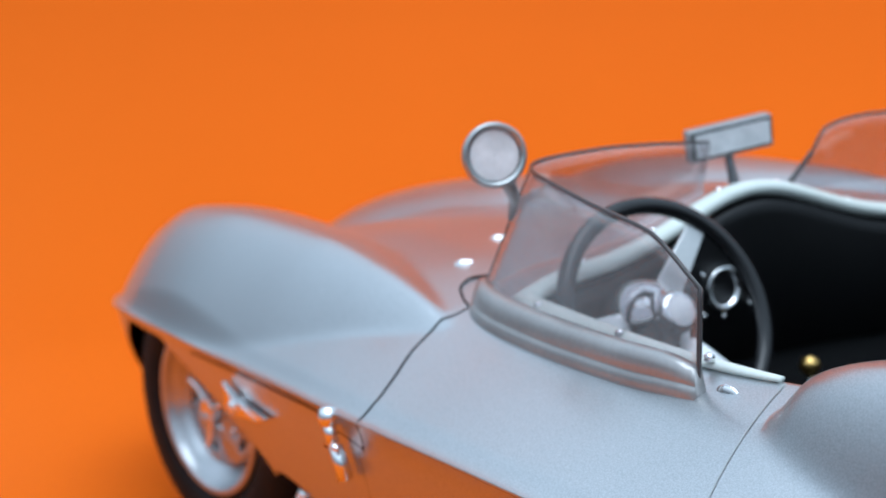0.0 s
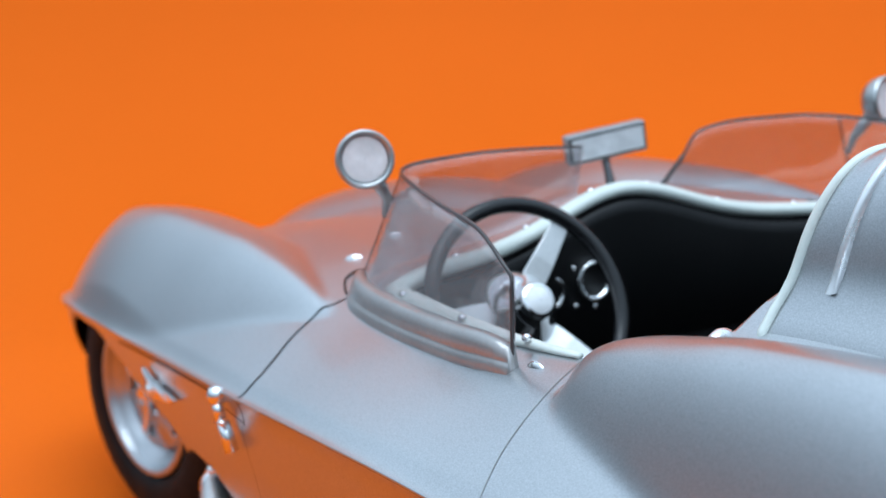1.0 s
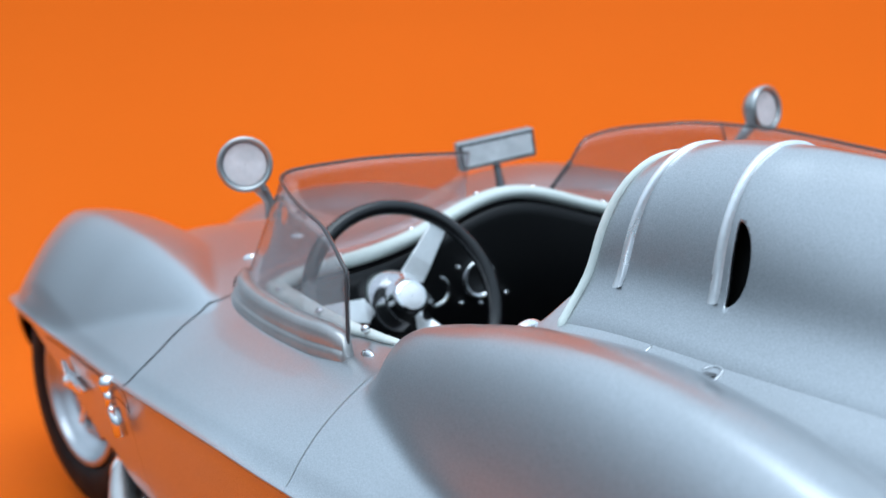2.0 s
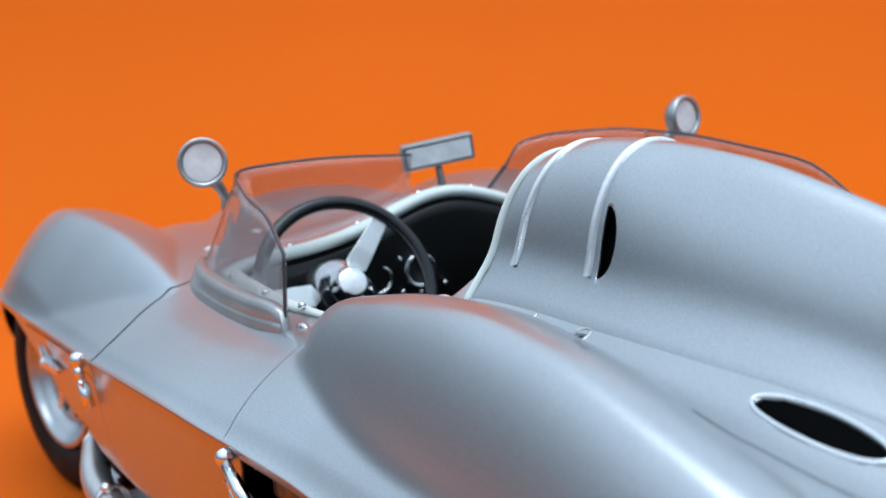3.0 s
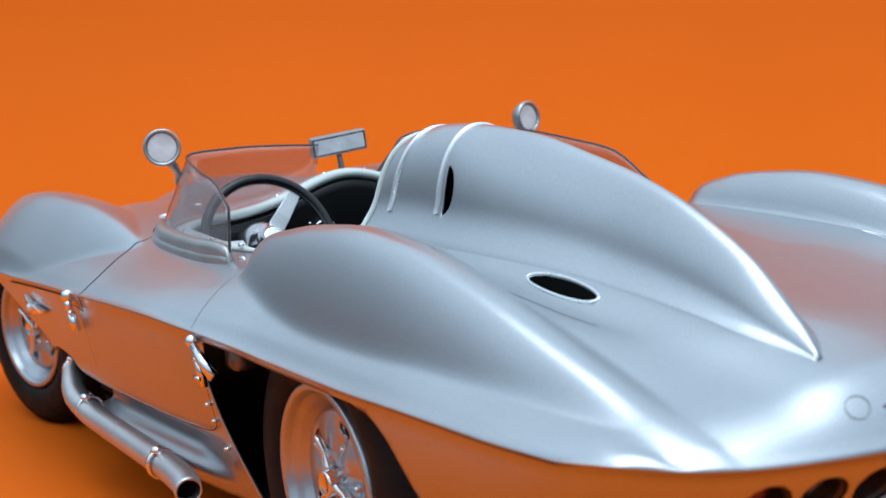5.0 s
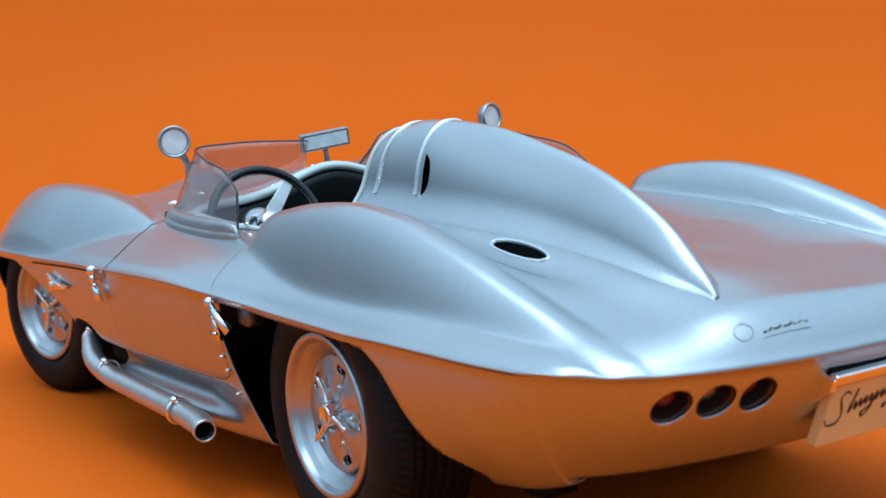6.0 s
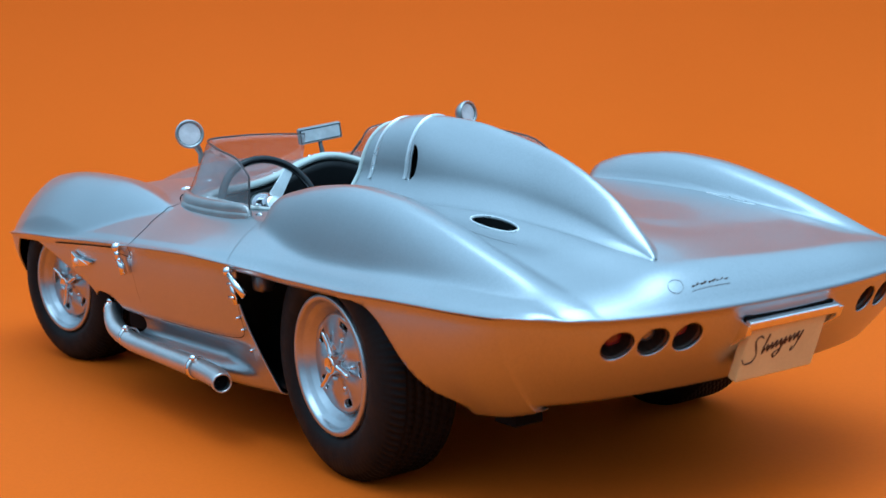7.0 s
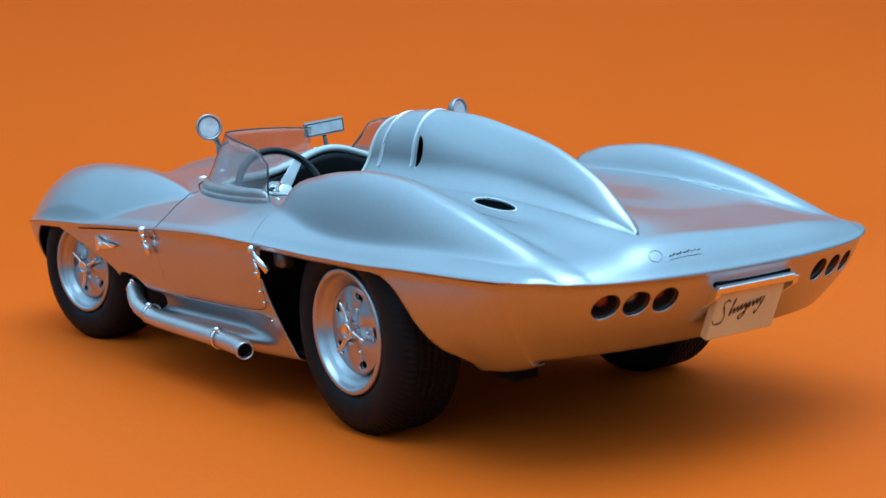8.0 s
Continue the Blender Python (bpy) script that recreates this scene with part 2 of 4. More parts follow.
rear_centre = curve([(-70, 32.5), (-57, 33.4), (-45, 34.3), (-30, 35.2), (0, 35.6), (30, 35.0)])
rear_reach = curve([(-70, 3.5), (-57, 4.6), (-40, 7.0), (-20, 9.4), (0, 11.6), (14, 11.4), (22, 10.4), (28, 8.6), (33, 5)])
rear_outer = curve([(-70, 4.4), (-50, 5.2), (-30, 5.0), (0, 4.85), (18, 4.9), (28, 4.7), (33, 3)])
front_outer = curve([(60, 4.0), (73, 5.5), (95, 7.4), (125, 8.2), (160, 7.5), (190, 5)])
far_crest = curve([(-70, 27), (-57, 33.5), (-51.8, 35.4), (-48, 36.7), (-41.4, 39.1), (-27.5, 43.9), (-12, 47.6), (-1, 48.6), (9, 48.1), (15, 47.0), (18, 46.0), (19.8, 44.2), (21.0, 41.0), (22, 36), (25, 22), (33, 10)])
far_reach = curve([(-70, 3.0), (-57, 3.8), (-40, 5.0), (-20, 5.6), (0, 6.0), (16, 5.8), (22, 4.5), (33, 3)])
front_crest = curve([(58, 34), (68, 40.5), (73, 42.4), (85, 44.9), (98, 46.4), (120, 47.0), (141, 45.6), (161, 41.0), (175, 35.5), (185, 29), (192, 20)])
skirt = curve([(-66, 0.3), (-52, 1.2), (-30, 2.3), (0, 2.3), (14, 2.8), (26, 3.2), (31, 2.0), (37, 0)])
bulge_crest = curve([(56, 10), (66, 40), (75, 46.2), (90, 47.2), (110, 47.4), (125, 46.6), (137, 45.2), (153, 42.4), (171, 37.2), (187, 28)])
front_centre = curve([(60, 38.5), (75, 38.5), (120, 38.5), (160, 37), (190, 32)])
front_reach = curve([(60, 4.5), (73, 7.5), (95, 14), (125, 16), (160, 13), (190, 6)])


def top_z(x, y, tail):
    """The height of the upper body over (x, y); tail: how far the place lies ahead of the tail's edge."""
    a = np.abs(y)
    w = half_width(x)
    e = edge_z(x)
    lat = np.clip((w - a) / band(x), 0, 1)
    lon = np.clip(tail / 7.0, 0, 1)
    s = (1 - (1 - lat) ** 1.7) * (1 - (1 - lon) ** 2.0)
    z = e + (shoulder(x) - e) * s
    wide = np.where(np.asarray(x) > 40, 12.0, 22.0)
    z = z + crown(x) * np.exp(-((a / wide) ** 2)) * s
    z = z + skirt(x) * np.where(y > 15.2, np.exp(-(((y - 15.2) / 7.8) ** 4)), np.exp(-(((y - 15.2) / 13.0) ** 2))) * s
    for crest, centre, reach, outer in ((rear_crest, rear_centre, rear_reach, rear_outer), (front_crest, front_centre, front_reach, front_outer)):
        inner, top = reach(x), crest(x)
        if crest is rear_crest:
            inner, top = np.where(y < 0, far_reach(x), inner), np.where(y < 0, far_crest(x), top)
        else:
            top = np.where(y < 0, top - 1.0, top)
        d = np.abs(a - centre(x)) / np.where(a > centre(x), outer(x), inner)
        z = smax(z, top - 8.5 * d**np.where(np.asarray(x) > 60, np.where(a > centre(x), 1.55, 1.9), np.where(y < 0, 3.0, 2.3)) / (1 + 0.06 * d), np.where(np.asarray(x) > 60, 0.6, np.where(y < 0, 0.8, 1.5)))
    z = smax(z, bulge_crest(x) - 4.2 * (a / 9.5) ** 2.8, 0.7)
    fade = (1 - (1 - np.clip((w - a) / 2.2, 0, 1)) ** 1.8) * (1 - (1 - np.clip(tail / 2.2, 0, 1)) ** 1.8)
    return e + (z - e) * fade


def tail_x(v):
    return -63.5 + 8.0 * np.abs(v) ** 2.3 + 6.5 * np.abs(v) ** 13


def nose_x(v):
    return 187 - 13 * np.abs(v) ** 2.2


def deck(x, y):
    """The height of the upper body at one place."""
    v = np.clip(np.asarray(y, float) / half_width(x), -1, 1)
    return top_z(np.asarray(x, float), np.asarray(y, float), np.maximum(np.asarray(x, float) - tail_x(v), 0))


def channel(x, z):
    """The hollow along the sill in which the side pipe lies."""
    along = np.clip((x - 24) / 16, 0, 1) ** 0.8 * np.clip((96 - x) / 8, 0, 1)
    return 3.6 * along * np.exp(-(((z - 16.4) / 2.7) ** 4))


def side_y(x, z, side=1):
    """The body's side at a height under the belt edge."""
    e, b = edge_z(x), bottom_z(x)
    t = (e - z) / (e - b)
    return side * (half_width(x) - 0.75 * (1 - (1 - np.clip(t / 0.10, 0, 1)) ** 2) * 0.8 + 0.15 * np.clip(t / 0.10, 0, 1) - bottom_lean(x) * np.clip(t, 0, 1) ** lean_power(x) + 0.4 * np.sin(np.pi * t) - channel(x, z))


def body_shell():
    nu, nv = 321, 221
    # closer rows where the rear wings' noses drop
    fine = np.linspace(0, 1, 2001)
    dense = np.cumsum(1 + 3.2 * np.exp(-(((fine - 0.34) / 0.05) ** 4)) + 0.5 * np.exp(-((fine / 0.04) ** 2)))
    u = np.interp(np.linspace(dense[0], dense[-1], nu), dense, fine)
    q = np.linspace(-1, 1, nv)
    q = np.sin(q * np.pi / 2 * 0.86) / math.sin(np.pi / 2 * 0.86)
    U, V = np.meshgrid(u, q, indexing="ij")
    X = tail_x(V) + U * (nose_x(V) - tail_x(V))
    Y = V * half_width(X)
    Z = top_z(X, Y, X - tail_x(V))
    upper = np.stack([X, Y, Z], -1).reshape(-1, 3)
    uf = grid_faces(nu, nv)
    # the ring of the sharp belt edge, round the car
    ring = [(i, 0) for i in range(nu - 1)] + [(nu - 1, j) for j in range(nv - 1)] + [(i, nv - 1) for i in range(nu - 1, 0, -1)] + [(0, j) for j in range(nv - 1, 0, -1)]
    ids = [i * nv + j for i, j in ring]
    P = upper[ids]
    n = len(ids)
    nxt, prv = np.roll(P, -3, 0), np.roll(P, 3, 0)
    d = nxt - prv
    nrm = np.stack([d[:, 1], -d[:, 0]], 1)
    nrm /= np.linalg.norm(nrm, axis=1, keepdims=True) + 1e-9
    centre = np.array([[60.0, 0.0]])
    sign = np.sign(np.sum(nrm * (P[:, :2] - centre), axis=1, keepdims=True))
    inward = -nrm * sign
    for _ in range(60):
        inward = (np.roll(inward, 1, 0) + 2 * inward + np.roll(inward, -1, 0)) / 4
    inward /= np.linalg.norm(inward, axis=1, keepdims=True)
    bottom = bottom_z(P[:, 0])
    lean = bottom_lean(P[:, 0])
    verts = [tuple(p) for p in upper]
    rows = [ids]
    for t in np.concatenate([[0.015, 0.035, 0.06], np.linspace(0.09, 1, 34)]):
        z = P[:, 2] + (bottom - P[:, 2]) * t
        tuck = 0.75 * (1 - (1 - np.clip(t / 0.10, 0, 1)) ** 2) * 0.8 + 0.15 * np.clip(t / 0.10, 0, 1) + lean * t**lean_power(P[:, 0]) - 0.4 * math.sin(math.pi * t) + channel(P[:, 0], z)
        xy = P[:, :2] + inward * tuck[:, None]
        start = len(verts)
        verts += [(xy[k, 0], xy[k, 1], z[k]) for k in range(n)]
        rows.append(list(range(start, start + n)))
    # the lower edge rolls under
    for reach, drop in ((0.5, 0.35), (1.3, 0.6), (2.6, 0.75), (4.2, 0.8)):
        start = len(verts)
        under = xy + inward * reach
        verts += [(under[k, 0], under[k, 1], z[k] - drop) for k in range(n)]
        rows.append(list(range(start, start + n)))
    faces = list(uf)
    for a, b in zip(rows, rows[1:]):
        for k in range(n):
            l = (k + 1) % n
            faces.append((a[k], a[l], b[l], b[k]))
    return verts, faces


bottom_z = curve([(-66, 20.5), (-54, 20.0), (-46, 18.6), (-40, 17.5), (-32, 16.8), (-25, 15.6), (0, 12.4), (15, 11.0), (48, 10.6), (95, 10), (125, 11), (150, 13), (190, 17)])
lean_power = curve([(-66, 1.3), (-52, 1.4), (-38, 2.3), (-20, 2.2), (15, 1.25), (100, 1.2), (190, 2.0)])
bottom_lean = curve([(-66, 8), (-50, 8.5), (-38, 7.5), (-20, 5), (15, 5.2), (95, 5.4), (150, 6), (190, 9)])

rear_front = curve([(0, 17), (11, 20.2), (18, 22.2), (24, 23.8), (29.6, 24.6), (32, 23.6), (40, 20)])
rear_back = curve([(0, -33), (18, -34.5), (19, -33), (20, -30.4), (21.5, -28.6), (23, -27.4), (25, -26.0), (27.5, -24.2), (30, -21.6), (31.9, -17.6), (33, -12), (40, -5)])
front_back = curve([(0, 89), (10, 90.5), (19, 93), (21.7, 95), (23.3, 98), (25.6, 106.5), (28.3, 117), (31.4, 130), (40, 145)])
front_front = curve([(0, 160), (15, 157.5), (25, 153), (31, 146), (40, 138)])


def arch_rear(x, y, z):
    inside = np.minimum(np.minimum(x - rear_back(z), rear_front(z) - x), edge_z(x) - 1.2 - z)
    return -inside


def arch_front(x, y, z):
    inside = np.minimum(np.minimum(x - front_back(z), front_front(z) - x), edge_z(x) - 1.6 - z)
    return -inside


# the cockpit's outline, seen from above
def cockpit(x, y, z):
    a = np.abs(y)
    front = 71.5 - 0.006 * a**2 - x
    back = x - 23.0 - 0.002 * a**2
    side = 33.2 - 0.0016 * (x - 48) ** 2 - a
    inside = np.minimum(np.minimum(front, back), side)
    return np.where(z > 36, -inside, 1.0)


VENT = (-22.9, 22.9, 5.7, 1.2)


VENT_SIDES = ((1, 0.0), (-1, 6.2))


def vent(x, y, z):
    out = np.ones_like(x) * 5.0
    for side, off in VENT_SIDES:
        d = ((x - VENT[0]) / VENT[2]) ** 2 + ((side * y - VENT[1] - off - 0.03 * (x - VENT[0])) / VENT[3]) ** 2 - 1
        out = np.minimum(out, np.where(z > 36, d, 5.0))
    return out


LAMPS = [(side, y) for side in (1, -1) for y in (28.8, 23.7, 18.5)]
LAMP_Z = 28.9


def lamp_place(side, y):
    """The middle of a lamp's mouth and its turn."""
    q = y / 41.0
    x = float(tail_x(q)) + 2.6
    slope = float(tail_x(q + 0.01) - tail_x(q - 0.01)) / 0.02 / 41.0
    return x, side * math.degrees(math.atan(slope))


def lamp_holes(x, y, z):
    out = np.full_like(x, 5.0)
    for side, ly in LAMPS:
        lx, turn = lamp_place(side, ly)
        c = math.cos(math.radians(turn))
        d = np.hypot((y - side * ly) / c, (z - LAMP_Z) / 0.866) - 2.35
        out = np.minimum(out, np.where((x < -45) & (z < 32.5), d, 5.0))
    return out


def pipe_port(x, y, z):
    d = np.abs((x - 87.0) / 8.5) ** 2.5 + np.abs((z - 18.2 - 0.1 * (x - 87.0)) / 4.3) ** 2.5 - 1
    return np.where(z < 26, d, 5.0)


bv, bf = body_shell()
for cut in (pipe_port, arch_rear, arch_front, cockpit, vent, lamp_holes):
    bv, bf = clip(bv, bf, cut)
# inner faces near-black: shade inside arches and openings is put into the colour
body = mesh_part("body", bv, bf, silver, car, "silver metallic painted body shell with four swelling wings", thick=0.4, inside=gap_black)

# dark underside: plain blocks, their near-black putting shade into the depth of the arches
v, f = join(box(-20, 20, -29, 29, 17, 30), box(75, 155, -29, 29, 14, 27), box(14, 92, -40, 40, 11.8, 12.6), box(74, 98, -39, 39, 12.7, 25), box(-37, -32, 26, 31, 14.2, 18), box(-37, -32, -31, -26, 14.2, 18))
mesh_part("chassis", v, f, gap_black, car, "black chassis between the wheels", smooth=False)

# ---- wheels ----
def wheel(name):
    """A wheel about the origin, its outer face at y = 0, parts under an Empty."""
    hub = new(name)
    w = 12.2
    prof = [(-1.6, 11.3), (-0.5, 12.0), (0.2, 12.8), (0.6, 14.4), (0.3, 16.9), (-0.5, 18.3), (-1.4, 19.3), (-2.4, 19.8)]
    ribs = []
    for k in range(6):
        y = -2.5 - k * 1.62
        ribs += [len(prof), len(prof) + 3]
        prof += [(y, 19.9), (y - 0.12, 19.45), (y - 0.38, 19.45), (y - 0.5, 19.9)]
    prof += [(-w + 0.2, 19.6), (-w - 0.6, 17.3), (-w - 0.3, 13.5), (-w + 1, 12.2)]
    sides = 288
    v, f = lathe(prof, sides)
    # small cross cuts over the ribs and along the tread's shoulders
    for row, depth in [(5, 0.985), (6, 0.965), (7, 0.97)] + [(q, 0.98) for q in ribs]:
        for k in range((row // 2) % 3, sides, 3):
            x, y, z = v[row * sides + k]
            v[row * sides + k] = (x * depth, y, z * depth)
    mesh_part("tyre", v, f, rubber, hub, "black rubber tyre with a grooved tread")
    rim_prof = [(-12.5, 11.0), (-12.5, 12.6), (-2.0, 12.5), (-0.6, 13.0), (0.15, 12.95), (0.35, 12.7), (0.32, 12.0), (0.1, 11.8), (-0.5, 11.5), (-0.9, 11.3), (-1.2, 10.6), (-1.5, 10.4), (-2.2, 9.7), (-2.7, 9.3), (-2.8, 8.8), (-2.6, 8.5)]
    v, f = lathe([(y, r * 0.92) for y, r in rim_prof], 72)
    mesh_part("rim", v, f, wheel_metal, hub, "polished cast rim with a stepped lip")
    # the dished face with five slots
    nr, na, first_slot = 24, 200, math.radians(36)
    fv = []
    for i in range(nr):
        r = 1.8 + (8.2 - 1.8) * i / (nr - 1)
        for k in range(na):
            a = 2 * math.pi * k / na
            wave = math.cos(5 * (a - first_slot))
            lift = -0.7 * max(0.0, wave) ** 1.5 * math.exp(-(((r - 5.0) / 1.6) ** 2)) + 0.35 * max(0.0, -wave) * math.exp(-(((r - 4.8) / 2.0) ** 2)) + 0.25 * max(0.0, wave) ** 2 * math.exp(-(((math.hypot(r - 6.6, 0.0)) - 1.3) / 0.4) ** 2)
            y = -2.0 - 0.9 * (r / 9.6) ** 2 + lift
            fv.append((r * math.cos(a), y, r * math.sin(a)))
    ff = grid_faces(nr, na, True)

    def slots(x, y, z):
        a, r = np.arctan2(z, x) - first_slot, np.hypot(x, z)
        k = (a * 5 / (2 * np.pi) + 0.5) % 1 - 0.5
        tang = k * 2 * np.pi / 5 * r
        return (np.abs((r - 6.75) / 0.8) ** 2.6 + np.abs(tang / 1.45) ** 2.6) - 1

    fv, ff = clip(fv, ff, slots)
    mesh_part("wheel_face", fv, ff, wheel_metal, hub, "cast metal wheel face with five slots", thick=0.6)
    v, f = lathe([(-6.2, 0.3), (-6.0, 9.8)], 40)
    mesh_part("brake_backing", v, f, gap_black, hub)
    for q in range(5):
        loop = []
        for k in range(28):
            a = 2 * math.pi * k / 28
            dr, dt = 0.98 * math.copysign(abs(math.cos(a)) ** 0.77, math.cos(a)), 1.64 * math.copysign(abs(math.sin(a)) ** 0.77, math.sin(a))
            rad, ang = 6.75 + dr, first_slot + 2 * math.pi * q / 5 + dt / 6.75
            loop.append((rad * math.cos(ang), -2.28 - 0.9 * (rad / 9.6) ** 2, rad * math.sin(ang)))
        mesh_part("slot_lip", *tube(loop, 0.24, 7, True), wheel_metal, hub)
        # a raised web between each pair of slots
        ang = first_slot + 2 * math.pi * (q + 0.5) / 5
        web = [(rad * math.cos(ang), y, rad * math.sin(ang)) for rad, y in ((2.2, -1.75), (3.6, -1.9), (5.4, -2.15), (7.0, -2.5), (8.2, -2.9))]
        mesh_part("web", *tube(web, [0.95, 0.75, 0.62, 0.55, 0.3], 8), wheel_metal, hub)
    v, f = lathe([(-3.0, 3.3), (-2.3, 3.1), (-1.9, 2.5), (-1.6, 1.75), (-1.3, 1.62), (-0.1, 1.6), (0.12, 1.5), (0.2, 1.25), (0.05, 1.1), (0.1, 0.05)], 32)
    mesh_part("knock_off", v, f, chrome, hub, "chrome three-eared knock-off nut")
    for k in range(3):
        a = math.radians(70 + 120 * k)
        c, s = math.cos(a), math.sin(a)
        pts = [(c * r, y, s * r) for r, y in ((1.0, -0.9), (2.0, -0.95), (3.6, -0.8), (5.0, -0.45), (5.7, -0.2))]
        v, f = tube(pts, [0.95, 0.72, 0.62, 0.6, 0.3], 8, squash=0.8)
        mesh_part("knock_off_ear", v, f, chrome, hub)
    for k in range(5):
        a = math.radians(36 + 72 * k)
        v, f = lathe([(-3.4, 0.42), (-1.9, 0.42), (-1.65, 0.2)], 8, "y", (4.2 * math.cos(a), 0, 4.2 * math.sin(a)), True)
        mesh_part("wheel_bolt", v, f, chrome, hub)
    return hub


def place_wheel(hub, x, y, turn=0.0, flip=False, steer=0.0):
    hub.parent = car
    hub.matrix_basis = pose(x * MM, y * MM, 19.3 * MM, 0, 0, (180 if flip else 0) + steer) @ pose(0, 6.5 * MM, 0, 0, turn, 0)
    return hub


first = wheel("wheel")
place_wheel(first, 0, 34.6, 0)
for x, y, turn, flip, steer in ((133.2, 36.6, 30, False, 13), (0, -34.6, 20, True, 0), (133.2, -36.6, 0, True, 13)):
    place_wheel(copy_thing(first, Matrix()), x, y, turn, flip, steer)

# ---- headrest fairing ----
fair_top = curve([(-53.4, 39.0), (-50, 41.4), (-42, 46.9), (-30.6, 51.8), (-18, 55.2), (-6, 57.7), (4, 58.6), (12, 58.8), (18, 58.3), (24, 56.5)])
fair_half = curve([(-53.4, 0.3), (-50, 1.5), (-45, 2.7), (-37.5, 3.5), (-26, 4.6), (-16, 5.4), (-8, 5.9), (0, 6.2), (15, 6.5), (24, 7.0)])
fair_mid = curve([(-53.4, 17.8), (-50, 16.6), (-38, 14.9), (-20, 13.7), (0, 13.9), (24, 14.4)])


fair_hollow = curve([(-53.4, 0.15), (-40, 0.2), (-25, 0.25), (-10, 0.22), (0, 0.1), (6, 0.0), (24, 0.0)])
fair_point = curve([(-53.4, 1.35), (-30, 1.1), (-10, 0.96), (4, 0.92), (24, 0.92)])


def fair_section(x, n=41):
    """The fairing's cross-section at x: points from its left foot over the top to its right foot."""
    pts = []
    top, half, mid = float(fair_top(x)), float(fair_half(x)), float(fair_mid(x))
    hollow = float(fair_hollow(x))
    rise = 0.05
    for k in range(n):
        a = math.radians(-90 + 180 * max(0, min(n - 3, k - 1)) / (n - 3))
        s, c = math.sin(a), math.cos(a)
        u = math.copysign(abs(s) ** 0.9, s)
        y = mid - u * half
        dome = abs(c) ** float(fair_point(x))
        bell = (math.exp(-((abs(u) / 0.52) ** 1.7)) - 0.048) / 0.952
        h = dome + (bell - dome) * hollow
        flare = 2.4 * max(0.0, 1 - h / 0.36) ** 3
        y -= math.copysign(flare, s) * min(1.0, half / 5.0)
        foot = float(deck(x, y)) + rise
        z = foot + (top - foot) * max(0.0, h)
        if k in (0, n - 1):
            y, z = y - math.copysign(0.25, s), z - rise - 0.8
        pts.append((x, y, z))
    return pts


def fair_lean(p):
    """The mouth leans back towards its top."""
    x, y, z = p
    k = max(0.0, (x - 0.0) / 21.0)
    return (x - k * 0.28 * (z - 46) * (1 if z > 46 else 0), y, z)


def fairing():
    xs = np.concatenate([np.linspace(-53.4, -40, 28), np.linspace(-39, 1.5, 48), np.linspace(1.8, 6.6, 31), np.linspace(7.0, 21.5, 20)])
    n = 97
    verts = []
    for x in xs:
        for p in fair_section(x, n):
            verts.append(fair_lean(p))
    return verts, grid_faces(len(xs), n)


def slot_cut(x, y, z):
    mouth = 5.1 - 0.05 * (z - 46)
    d = np.maximum(((x - mouth) / 1.9) ** 2 + ((z - 50.9) / 3.0) ** 2 - 1, (x - mouth) * 1.5)
    return np.where(np.abs(y - 14.6) > 3.0, d, 5.0)


v, f = fairing()
v, f = clip(v, f, slot_cut)
headrest = mesh_part("headrest_fairing", v, f, silver, car, "tapering silver headrest fairing behind the driver", thick=0.3)
for x in (17.3, 6.3):
    mv = []
    profile = ((-0.5, -0.2), (-0.4, 0.28), (-0.16, 0.42), (0.16, 0.42), (0.4, 0.28), (0.5, -0.2))
    low = min(k for k, p in enumerate(fair_section(x, 97)) if fair_lean(p)[2] > 47.9)
    for along, out in profile:
        for p in fair_section(x + along, 97)[low:97 - low]:
            px, py, pz = fair_lean(p)
            d = Vector((0, py - 14.6, (pz - 51) * 0.8)).normalized() * out
            mv.append((px, py + d.y, pz + 0.6 * d.z))
    v, f = mv, grid_faces(6, 97 - 2 * low)
    mesh_part("moulding", v, f, bright_trim, headrest, "raised bright moulding over the fairing")
sec = [fair_lean(p) for p in fair_section(21.4, 61)]
v, f = tube(sec, 0.42, 8)
mesh_part("edge_trim", v, f, cream, headrest, "pale vinyl edge trim")
v, f = [], []
inner = []
for x in (-10, 20):
    for p in fair_section(x, 31):
        q = fair_lean(p)
        inner.append((q[0], 14.6 + (q[1] - 14.6) * 0.82, q[2] - 1.6))
mesh_part("lining", inner, grid_faces(2, 31), gap_black, headrest, "black lining inside the fairing")

# ---- tail lamps and plate ----
for side, y in LAMPS:
    x, turn = lamp_place(side, y)
    m = pose(x, side * y, LAMP_Z, 0, -30, -turn)
    lamp = new("tail_lamp")
    lamp.parent = car
    v, f = lathe([(4.4, 0.1), (4.2, 1.5), (3.6, 2.1), (0.8, 2.32), (0.15, 2.4), (0.1, 2.3), (0.8, 2.2)], 32, "x")
    mesh_part("lamp_bowl", *moved((v, f), m), lamp_bowl, lamp, "dark recessed lamp bowl")
    v, f = lathe([(3.4, 2.0), (2.2, 1.75), (1.5, 1.2), (1.2, 0.6), (1.1, 0.05)], 24, "x")
    mesh_part("lens", *moved((v, f), m), red_lens if abs(y - 23.7) > 1 else clear_lens, lamp, "domed lamp lens")

